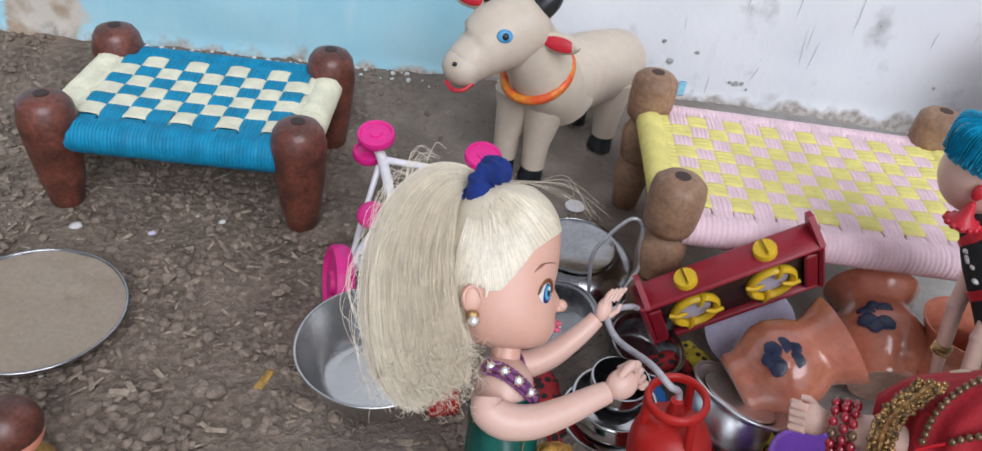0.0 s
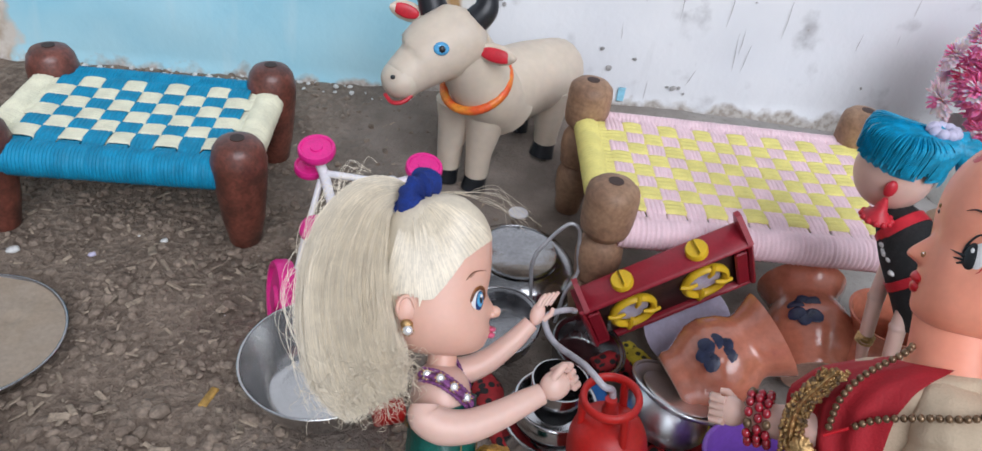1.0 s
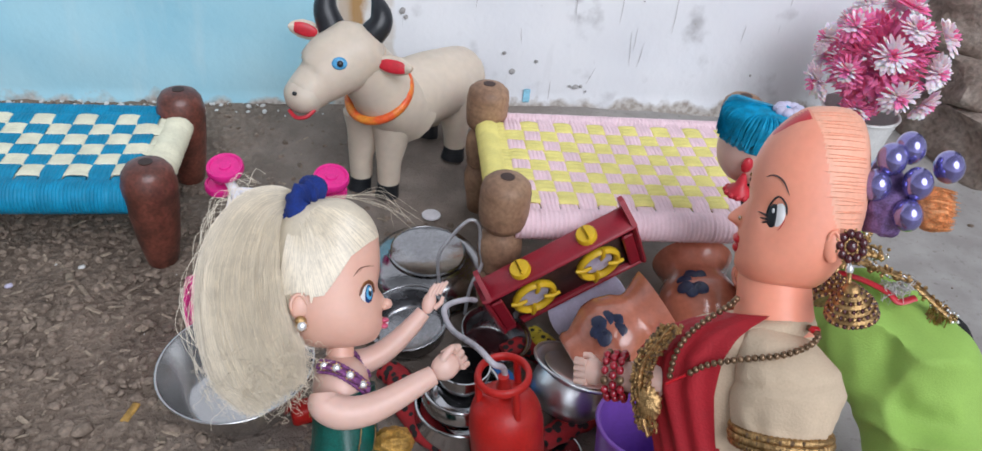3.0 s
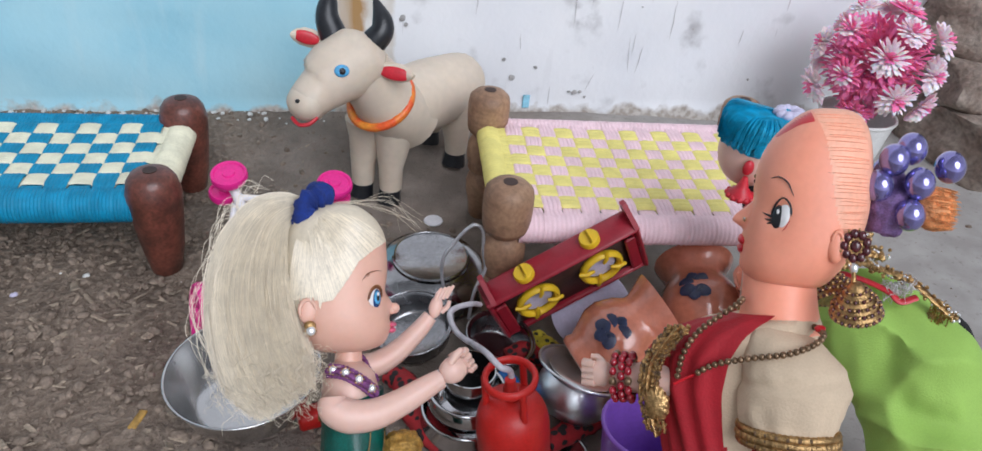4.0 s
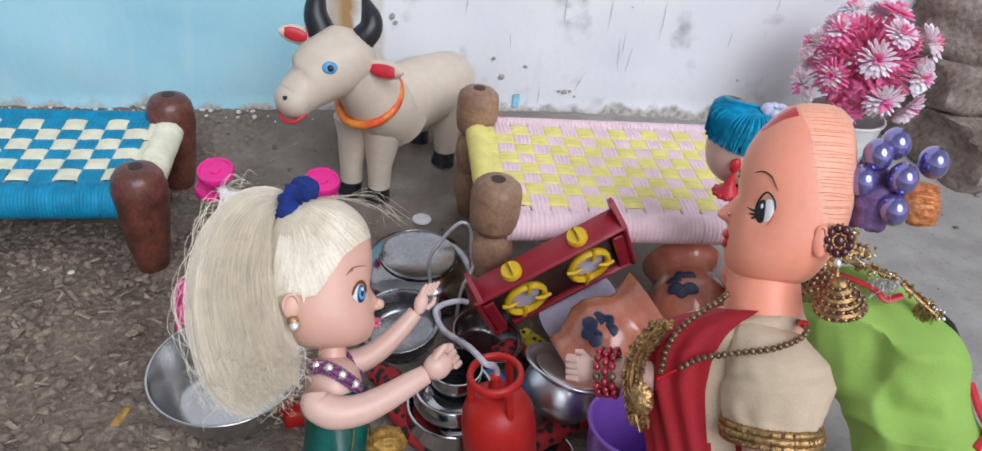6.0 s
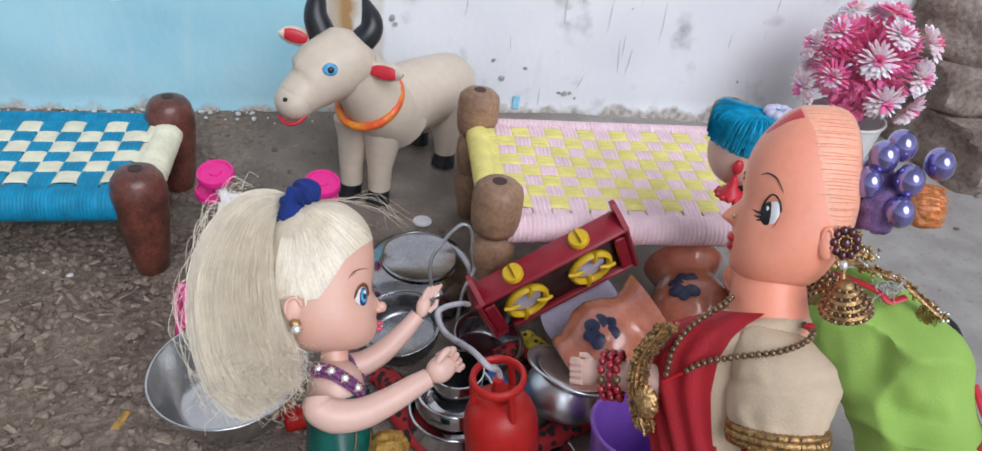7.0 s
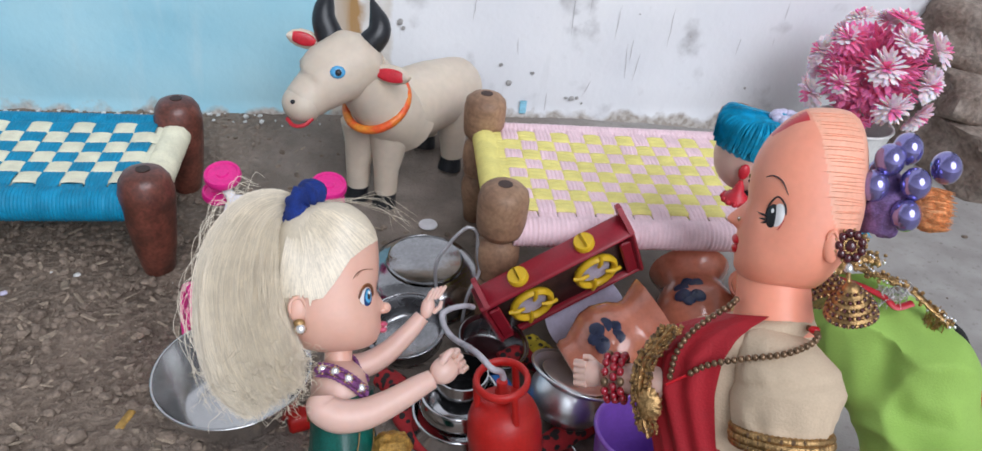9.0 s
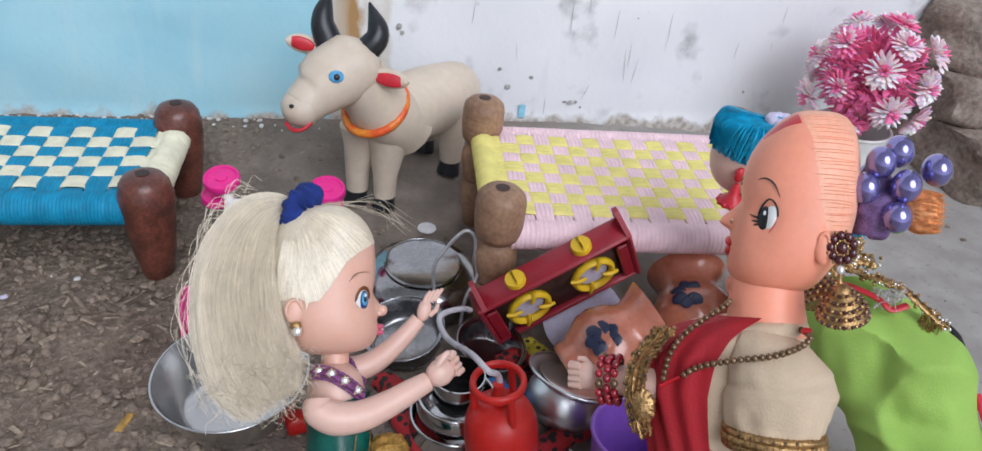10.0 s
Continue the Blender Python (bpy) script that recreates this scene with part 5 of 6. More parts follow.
    # red hem with lace and a dark lining at the open side
    hem = [pt(137, -102, -6), pt(141, -120, -12), pt(145, -140, -18), pt(152, -162, -26), pt(150, -176, -40), pt(132, -192, -62)]
    s.tube(bez(hem, 30), 0.0028, 8, 3, flat=0.6)
    s.tube(bez([p + (pt(9, -6) - pt(0, 0)) for p in hem[2:]], 20), 0.0032, 8, 6, flat=0.5)
    s.tube(bez([p + (pt(19, -10) - pt(0, 0)) for p in hem[3:]], 20), 0.005, 10, 5)
    # opening at the waist: dark lining, red binding, torn lace
    s.ball((0, 0, 0), (44, 14, 15), 26, 16, 5, g @ pose(24, 44, 0) @ Matrix.Translation((0, -52, 0)) @ pose(0, 0, 0, 0, 27, 0))
    s.tube(bez([pt(-66, 72, -44), pt(-24, 56, -62), pt(8, 38, -70), pt(22, 24, -70), pt(46, 30, -58)], 30), [0.0016] + [0.0026] * 29 + [0.0012], 8, 3, flat=0.6)
    for k in range(90):
        c = pt(rnd.uniform(2, 42), rnd.uniform(36, 52), -68)
        strand(s, [c, c + Vector((rnd.uniform(-1, 1), rnd.uniform(-1, 1), rnd.uniform(-1, 1))) * 0.004, c + Vector((rnd.uniform(-1, 1), rnd.uniform(-1, 1), rnd.uniform(-1, 1))) * 0.006], 0.0003, 6, 5)

    def braidwork(pts, wide, seed):
        """Woven gold braid with sequins."""
        rb = random.Random(seed)
        path = bez(pts, 40)
        s.tube(path, [wide * (1 + 0.12 * math.sin(i * 2.2)) for i in range(len(path))], 10, 4, flat=0.4)
        for p in path:
            for q in range(4):
                s.ball(p + Vector((rb.uniform(-1, 1), rb.uniform(-1, 0.2), rb.uniform(-1, 1))) * wide * 0.9, rb.uniform(0.0007, 0.0015), 6, 4, 4 if q else 9)
    braidwork([pt(-100, 60, -40), pt(-78, 78, -56), pt(-48, 95, -58), pt(-22, 104, -50), pt(0, 99, -36)], 0.0056, 1)
    braidwork([pt(-36, 90, -58), pt(-10, 77, -66), pt(20, 66, -66), pt(46, 50, -62), pt(72, 24, -56), pt(90, 6, -50), pt(98, 2, -46)], 0.0034, 2)
    braidwork([pt(-22, 134, -30), pt(-32, 118, -42), pt(-48, 100, -52)], 0.0046, 3)
    for k in range(34):
        c = pt(72 + rnd.uniform(-6, 22), 22 + rnd.uniform(-22, 6), -56)
        strand(s, [c, c + Vector((rnd.uniform(-0.002, 0.004), -0.001, -0.005)), c + Vector((rnd.uniform(-0.005, 0.005), rnd.uniform(-0.003, 0.001), rnd.uniform(-0.014, -0.008)))], 0.0004, 4, 6)
    # mirror-work shawl: lace with dark petals, red edges, a lime fold
    cloth = g @ pose(-84, 0, 128) @ Matrix.Translation((0, -46, 0))
    s.ball((0, 0, 0), (38, 22, 38), 30, 20, 6, cloth, bend=lambda p: p * (1 + 0.06 * noise.noise(p * 4)))
    for k in range(6):
        a = -0.5 + 0.62 * k
        s.ball((0, 0, 0), (11, 3, 6), 14, 8, 5, cloth @ Matrix.Translation((-6 + 20 * math.cos(a), -19, 6 + 20 * math.sin(a))) @ pose(0, 0, 0, 0, -math.degrees(a), 0))
    for pts in ([(-90, 168, -58), (-66, 150, -66), (-50, 132, -60)], [(-116, 104, -58), (-96, 92, -64), (-72, 100, -66)]):
        s.tube(bez([pt(x, z, y) for x, z, y in pts], 14), 0.0026, 8, 3, flat=0.6)
    s.tube(bez([pt(-80, 174, -40), pt(-58, 158, -54), pt(-40, 134, -50), pt(-32, 112, -40)], 16), [0.004 + 0.0002 * i for i in range(16)], 12, 7, flat=0.7)
    for k in range(160):
        c = pt(-36 + rnd.uniform(-16, 10), 172 + rnd.uniform(-6, 8), -20)
        strand(s, [c, c + Vector((0.004 + rnd.uniform(-0.002, 0.004), -0.002, -0.005)), c + Vector((rnd.uniform(0.0, 0.012), rnd.uniform(-0.006, 0.002), -0.014 + rnd.uniform(-0.004, 0.004)))], 0.0006, 1, 6)
    s.tube(bez([pt(100, -4, 10), pt(112, -18, 0), pt(120, -44, -4)], 8), 0.004, 10, 5)
    thing("doll", "seated doll with blue braided hair and a lime green skirt", "doll", None, s,
          [SKIN_PALE, HAIR_BLUE, LILAC, RED_PAINT, GOLD, BLACK_CLOTH_AND_GAP, LACE, LIME, BLACK_CLOTH_AND_GAP, CRYSTAL])


def small_doll():
    s = Shape()
    s.ball((0, 0, 0.052), (0.022, 0.022, 0.024), 24, 16, 0)
    s.ball((0, 0, 0.056), (0.0228, 0.0228, 0.0218), 24, 16, 1, keep=lambda p: p.z > 0.05)
    s.lathe([(0.0, 0.0), (0.024, 0.0), (0.022, 0.012), (0.014, 0.028), (0.008, 0.034), (0.0, 0.036)], 22, 2)
    thing("small_doll", "small doll with a dark red head and orange clothes", "doll", pose(-0.207, 0.342, 0) @ Matrix.Scale(0.8, 4), s, [SKIN_PINK, WALNUT, YELLOW_CHIP])


blonde_doll()
sari_doll()
green_doll()
small_doll()


# ---- pots and pans ----
def vessel(profile, thick=0.0009, seg=40, rim=0.0012):
    """An open vessel with an inner wall and a rolled rim, turned from its outer profile."""
    s = Shape()
    inner = [(max(0.0, r - thick), z + (thick if i == 0 else 0)) for i, (r, z) in enumerate(profile)]
    s.lathe([(0.0, profile[0][1])] + profile + inner[::-1] + [(0.0, profile[0][1] + thick)], seg, 0, caps=(False, False))
    r, z = profile[-1]
    ring = [(r * math.cos(2 * math.pi * i / seg), r * math.sin(2 * math.pi * i / seg), z) for i in range(seg)]
    s.tube(ring, rim, 8, 0, loop=True)
    return s


def arc_profile(r0, r1, h, n=10, power=0.6):
    return [(r0 + (r1 - r0) * (k / n) ** power, h * (k / n) ** 1.3) for k in range(n + 1)]


thing("steel_bowl", "shiny steel bowl standing on the soil", "bowl", pose(-0.011, 0.431, 0.0055, 2, -2, 0), vessel(arc_profile(0.031, 0.0535, 0.037), 0.001, 56, 0.0011), BRUSHED)
plate = thing("mud_plate", "steel plate filled with smooth brown mud", "plate", pose(-0.2545, 0.4625, 0.004, 2, 3, 0) @ Matrix.Scale(0.93, 4))
part("plate", vessel([(0.05, 0.0), (0.058, 0.003), (0.062, 0.01), (0.0645, 0.0155)], 0.001, 56), DULL_STEEL, plate)
top = Shape()
top.rings([[(r * math.cos(a), r * math.sin(a), 0.0146 + 0.0012 * noise.noise((r * 60 * math.cos(a), r * 60 * math.sin(a), 1)) - (0.0035 * math.exp(-(((r * math.cos(a) - 0.022) ** 2 + (r * math.sin(a) - 0.02) ** 2) / 0.00003)))) for a in (2 * math.pi * i / 60 for i in range(60))]
           for r in [0.0632 * k / 24 for k in range(1, 25)]], caps=(True, False))
part("mud", top, MUD, plate, "smooth brown mud")

thing("steel_bowl", "steel bowl lying upside down behind the pans", "bowl", pose(0.135, 0.565, 0.003, 4, 0, 0), Shape().lathe([(0.05, 0.0), (0.053, 0.0012), (0.0535, 0.004), (0.0515, 0.006), (0.052, 0.012), (0.0505, 0.019), (0.045, 0.026), (0.037, 0.0305), (0.0345, 0.0315), (0.0342, 0.0345), (0.0325, 0.0352), (0.031, 0.034), (0.0, 0.0335)], 56, caps=(False, True)), DULL_STEEL)
for (x, y, r, h, tilt, mt, lab) in ((0.116, 0.489, 0.031, 0.02, (8, -10), DARK_STEEL, "dark steel pan tipped among the vessels"), (0.178, 0.466, 0.026, 0.019, (6, 10), DARK_STEEL, "dark steel pan leaning beside the hook")):
    thing("steel_pan", lab, "pan", pose(x, y, 0.008, tilt[0], tilt[1], 0), vessel([(r * 0.82, 0.0), (r * 0.92, 0.003), (r * 0.97, h * 0.5), (r, h), (r * 1.08, h + 0.001)], 0.0009, 40), mt, group="steel pans in the heap")

stack = thing("vessel_stack", "stack of round steel cooking pots with a blackened cup", "cooking pots", pose(0.143, 0.392, 0.002) @ Matrix.Scale(1.14, 4))
part("lower_pot", vessel([(0.016, 0.0), (0.026, 0.006), (0.0285, 0.014), (0.0255, 0.021), (0.0275, 0.025)]), STEEL, stack)
ob = part("upper_pot", vessel([(0.014, 0.0), (0.022, 0.005), (0.0245, 0.012), (0.0215, 0.018), (0.0232, 0.021)]), STEEL, stack)
ob.location = (0, 0, 0.019)
cup = Shape()
cup.lathe([(0.0125, 0.0), (0.0155, 0.006), (0.0163, 0.016), (0.0163, 0.024), (0.0155, 0.0242)], 36, 0, caps=(True, False))
cup.lathe([(0.0155, 0.0242), (0.015, 0.012), (0.013, 0.007), (0.0, 0.006)], 36, 1, caps=(False, False))
ob = part("cup", cup, [STEEL, BLACK_IN], stack, "cup with a blackened inside")
ob.location = (0, 0, 0.033)
pan = thing("aluminium_pot", "tipped aluminium cooking pot with a flared rim", "cooking pot", pose(0.2215, 0.4, 0.008, -14, 18, 0) @ Matrix.Scale(1.15, 4))
part("pot_body", vessel([(0.012, 0.0), (0.021, 0.003), (0.0255, 0.011), (0.025, 0.02), (0.0215, 0.026), (0.0235, 0.029), (0.0295, 0.032)], 0.001, 48), ALUMINIUM, pan)
part("lid", Shape().lathe([(0.0, 0.0265), (0.012, 0.0268), (0.0195, 0.0282), (0.0222, 0.03), (0.0215, 0.0305), (0.012, 0.0282), (0.0, 0.028)], 44), ALUMINIUM, pan, "shallow aluminium lid")
thing("tin_lid", "small steel lid lying on the ground", "lid", pose(0.205, 0.36, 0.0), vessel([(0.016, 0.0), (0.02, 0.003), (0.0225, 0.008)], 0.0008, 32), STEEL)


def clay_pot(m, label, marks):
    """A glazed pot with a ring foot and a flared mouth; its base lies at the origin, its mouth along z."""
    s = Shape()
    s.lathe([(0.0, 0.001), (0.0215, 0.0), (0.0235, 0.003), (0.0225, 0.008), (0.026, 0.014), (0.0325, 0.026), (0.0335, 0.036), (0.0295, 0.049), (0.0248, 0.056), (0.0245, 0.06), (0.028, 0.068), (0.0318, 0.0755), (0.0325, 0.0775), (0.03, 0.0768), (0.0265, 0.0685), (0.0222, 0.06), (0.0228, 0.056), (0.028, 0.046), (0.03, 0.034), (0.0, 0.01)], 48, 0, caps=(False, False))
    pot = thing("clay_pot", label, "pot", m, group="glazed clay pots")
    part("pot_body", s, TERRACOTTA, pot)
    part("pot_base", Shape().lathe([(0.0, 0.0), (0.021, -0.0008), (0.0214, 0.0006), (0.0, 0.002)], 40), TERRA_INSIDE, pot, "raw grey clay underside")
    for a0, z0 in marks:
        for k in range(6):
            b = 2 * math.pi * k / 7 + 0.9
            z = z0 + 0.0075 * math.sin(b)
            r = lerp([0.0225, 0.0325, 0.0338, 0.03, 0.0225], (z - 0.008) / 0.05)
            a = a0 + 0.235 * math.cos(b)
            n = Vector((math.cos(a), math.sin(a), 0))
            fr = frame_of((r * n.x, r * n.y, z), n, (0, 0, 1))
            petal = Shape().ball((0, 0, 0), (0.0008, 0.0064, 0.0052), 16, 10, 0, fr @ pose(0, 0, 0, math.degrees(b), 0, 0), bend=lambda p: p * (1 + 0.12 * noise.noise(p * 2.5)))
            part("painted_petal", petal, NAVY_GLAZE, pot, "navy brush stroke")
    return pot


clay_pot(frame_of((0.2349, 0.4249, 0.032), (-0.42, -0.55, 0.85), (0.78, 0.15, 0.46)), "glazed terracotta pot lying tilted with a navy flower mark", ((0.0, 0.034),))
clay_pot(frame_of((0.3485, 0.44, 0.028), (-0.42, -0.2, 0.88), (0.012, 0.07, 0.022)) @ Matrix.Scale(1.05, 4), "glazed terracotta pot lying with its grey base outward", ((0.0, 0.036),))
clay_pot(pose(0.4, 0.455, 0.0, 0, 0, 30), "glazed terracotta pot upright behind the seated doll", ())
clay_pot(pose(0.292, 0.378, 0.0497, 180, 0, 0) @ Matrix.Scale(0.7, 4), "small glazed terracotta pot standing mouth down", ())


# ---- toy stove ----
def toy_stove():
    m = frame_of((0.222, 0.477, 0.0955), (0.88, 0.105, 0.47), (-0.466, -0.297, 0.836))
    # local: x along the stove, z out of the knob panel, -y out of the burner plate
    st = thing("toy_stove", "red plastic toy stove with two yellow burners standing on edge", "toy stove", m)
    w, d = 0.132, 0.056
    part("knob_panel", Shape().block((w, 0.024, 0.004), (0, 0, -0.002), 0), STOVE_RED, st)
    part("back_panel", Shape().block((w - 0.001, 0.003, d), (0, 0.0105, -d / 2 - 0.002), 0), STOVE_RED, st)
    part("edge_strip", Shape().block((w - 0.001, 0.02, 0.004), (0, 0.0, -d), 0), STOVE_RED, st)
    for k in (-1, 1):
        e = Shape().block((0.004, 0.024, d + 0.002), (k * (w / 2 - 0.002), 0, -d / 2 - 0.0), 0)
        e.block((0.01, 0.003, d * 0.78), (k * (w / 2 - 0.009), -0.0085, -d / 2 - 0.004), 0)
        e.rings([[(k * (w / 2 - 0.004) + dx, y, z) for y, z in ((-0.012, 0.0), (0.012, 0.0), (0.012, 0.011), (0.006, 0.013))] for dx in (0, 0.004)], 0)
        part("side_panel", e, STOVE_RED, st, smooth=False)
    part("plate", Shape().block((w - 0.02, 0.002, d - 0.008), (0, -0.004, -d / 2 - 0.002), 0, bevel=0.0008), STOVE_DARK, st, "dark brown burner plate")
    for x in (-0.0285, 0.0285):
        b = Shape()
        ring = [Vector((0.0162 * math.cos(a), 0, 0.0162 * math.sin(a))) for a in (2 * math.pi * i / 36 for i in range(36))]
        b.tube(ring, 0.0036, 8, 0, loop=True, flat=0.75)
        ob = part("burner", b, YELLOW_PLASTIC, st, "yellow burner ring")
        ob.location = (x, -0.0075, -d / 2 - 0.003)
        for i in range(4):
            a = math.pi / 4 + i * math.pi / 2 + 0.4
            part("prong", Shape().tube([(0.0075 * math.cos(a), -0.002, 0.0075 * math.sin(a)), (0.014 * math.cos(a), -0.0035, 0.014 * math.sin(a)), (0.0208 * math.cos(a), -0.002, 0.0208 * math.sin(a))], [0.0014, 0.002, 0.0016], 8, 0), YELLOW_PLASTIC, ob)
        c = Shape().lathe([(0.0, 0.0), (0.0125, 0.0), (0.0125, 0.0012), (0.0, 0.0016)], 30, 0, pose(x, -0.005, -d / 2 - 0.003, 90, 0, 0))
        part("burner_hole", c, LILAC, st, "pale opening in the plate")
    for x in (-0.0285, 0.0285):
        k = Shape().lathe([(0.0, 0.0), (0.0082, 0.0), (0.0082, 0.004), (0.0074, 0.0052), (0.0, 0.0054)], 26)
        ob = part("knob", k, YELLOW_PLASTIC, st, "yellow knob")
        ob.location = (x, 0, 0.0002)
        part("grip", Shape().block((0.0022, 0.0135, 0.0028), (0, 0, 0.0062), 0, bevel=0.0008), YELLOW_PLASTIC, ob)


toy_stove()
thing("lid", "pale lilac plastic plate leaning behind the stove", "plate", frame_of((0.262, 0.487, 0.032), (1, 0, 0.2), (-0.1, -0.75, 0.6)),
      Shape().lathe([(0.0, 0.0), (0.026, 0.0), (0.033, 0.003), (0.034, 0.0045), (0.032, 0.0045), (0.025, 0.0015), (0.0, 0.0015)], 40), LILAC)


# ---- gas cylinder with its hose, hook ----
def gas_cylinder():
    g = thing("gas_cylinder", "red plastic toy gas cylinder with a ring collar", "gas cylinder", pose(0.1727, 0.3420, 0.002, 0, -8, 0) @ pose(0, 0, 0, 0, 0, 20))
    s = Shape().lathe([(0.0, 0.0), (0.0175, 0.0), (0.0185, 0.003), (0.0212, 0.006), (0.024, 0.012), (0.024, 0.034), (0.0228, 0.036), (0.024, 0.038), (0.0238, 0.066), (0.0228, 0.074), (0.0205, 0.081), (0.0145, 0.0875), (0.007, 0.089), (0.0, 0.0895)], 40)
    part("body", s, CYL_RED, g)
    ring = [Vector((0.0155 * math.cos(a), 0.0155 * math.sin(a), 0.107)) for a in (2 * math.pi * i / 40 for i in range(40))]
    part("collar", Shape().tube(ring, 0.0021, 10, 0, loop=True, flat=1.5), CYL_RED, g)
    for k in range(3):
        a = 2 * math.pi * k / 3 + 0.5
        part("collar_post", Shape().tube([(0.0162 * math.cos(a), 0.0162 * math.sin(a), 0.081), (0.0155 * math.cos(a), 0.0155 * math.sin(a), 0.107)], 0.0024, 8), CYL_RED, g)
    part("valve", Shape().lathe([(0.0048, 0.09), (0.0048, 0.098), (0.0034, 0.1), (0.0034, 0.106), (0.0, 0.107)], 18), CYL_RED, g)


gas_cylinder()
thing("gas_hose", "milky flexible hose curving from the gas cylinder", "hose", None,
      Shape().tube(bez([(0.1598, 0.3420, 0.096), (0.1578, 0.3430, 0.112), (0.1495, 0.338, 0.122), (0.1422, 0.3548, 0.12), (0.1328, 0.3896, 0.102), (0.1295, 0.4103, 0.1), (0.1352, 0.4184, 0.1), (0.1477, 0.4276, 0.095), (0.156, 0.438, 0.085)], 56), 0.002, 12), HOSE)
thing("wire_hook", "bent grey wire hook standing among the pans", "wire hook", None,
      Shape().tube(bez([(0.146, 0.508, 0.002), (0.14, 0.51, 0.04), (0.138, 0.513, 0.068), (0.147, 0.516, 0.084), (0.157, 0.518, 0.096), (0.164, 0.518, 0.1), (0.17, 0.516, 0.095), (0.171, 0.512, 0.078), (0.173, 0.508, 0.062), (0.164, 0.5, 0.046), (0.16, 0.494, 0.022)], 60), 0.0015, 10), WIRE)

thing("purple_cup", "purple plastic cup standing on the ground", "cup", pose(0.2551, 0.3369, 0, 0, 0, 0) @ Matrix.Scale(1.22, 4), vessel([(0.017, 0.0), (0.0195, 0.004), (0.0225, 0.03), (0.0245, 0.05)], 0.0012, 40, 0.0014), PURPLE_PLASTIC)
thing("blue_cap", "small blue plastic bottle cap in the heap", "bottle cap", pose(0.178, 0.428, 0.0, 20, 0, 0), Shape().lathe([(0.0, 0.0), (0.0125, 0.0), (0.013, 0.002), (0.0125, 0.018), (0.011, 0.02), (0.0, 0.0205)], 24), BLUE_PLASTIC)


def cloth_roll(name, label, pts, r, material, seed):
    line = bez(pts, 40)
    s = Shape().tube(line, [r * (0.75 + 0.25 * math.sin(math.pi * min(1, max(0, i / 40)))) * (1 + 0.14 * noise.noise((i * 0.35, seed, 0))) for i in range(len(line))], 14, 0, flat=0.8)
    thing(name, label, "cloth", None, s, material)


cloth_roll("spotted_cloth", "rolled yellow cloth strip with black dots", [(0.213, 0.478, 0.013), (0.223, 0.46, 0.013), (0.235, 0.435, 0.012), (0.249, 0.408, 0.011), (0.26, 0.383, 0.011)], 0.0115, YELLOW_SPOT, 1)
cloth_roll("spotted_cloth", "crumpled red cloth strip with black dots", [(0.092, 0.448, 0.01), (0.103, 0.436, 0.011), (0.108, 0.412, 0.01), (0.12, 0.384, 0.01), (0.136, 0.372, 0.008)], 0.0115, RED_SPOT, 2)
cloth_roll("spotted_cloth", "crumpled red cloth strip with black dots", [(0.188, 0.462, 0.008), (0.205, 0.466, 0.01), (0.218, 0.456, 0.01), (0.228, 0.446, 0.008)], 0.0095, RED_SPOT, 3)
cloth_roll("spotted_cloth", "crumpled red cloth strip with black dots", [(0.2, 0.37, 0.008), (0.228, 0.384, 0.01), (0.256, 0.398, 0.01), (0.28, 0.412, 0.008)], 0.0105, RED_SPOT, 4)
thing("red_block", "small red plastic block on the ground", "block", pose(0.035, 0.413, 0.0075, 0, 0, 15), Shape().block((0.022, 0.014, 0.015), bevel=0.002), CYL_RED)
thing("white_disc", "small white plastic disc on the ground", "disc", pose(0.15, 0.669, 0.001), Shape().lathe([(0.0, 0.0), (0.0092, 0.0), (0.0098, 0.0008), (0.0092, 0.002), (0.0, 0.0022)], 28), WHITE_PLASTIC)


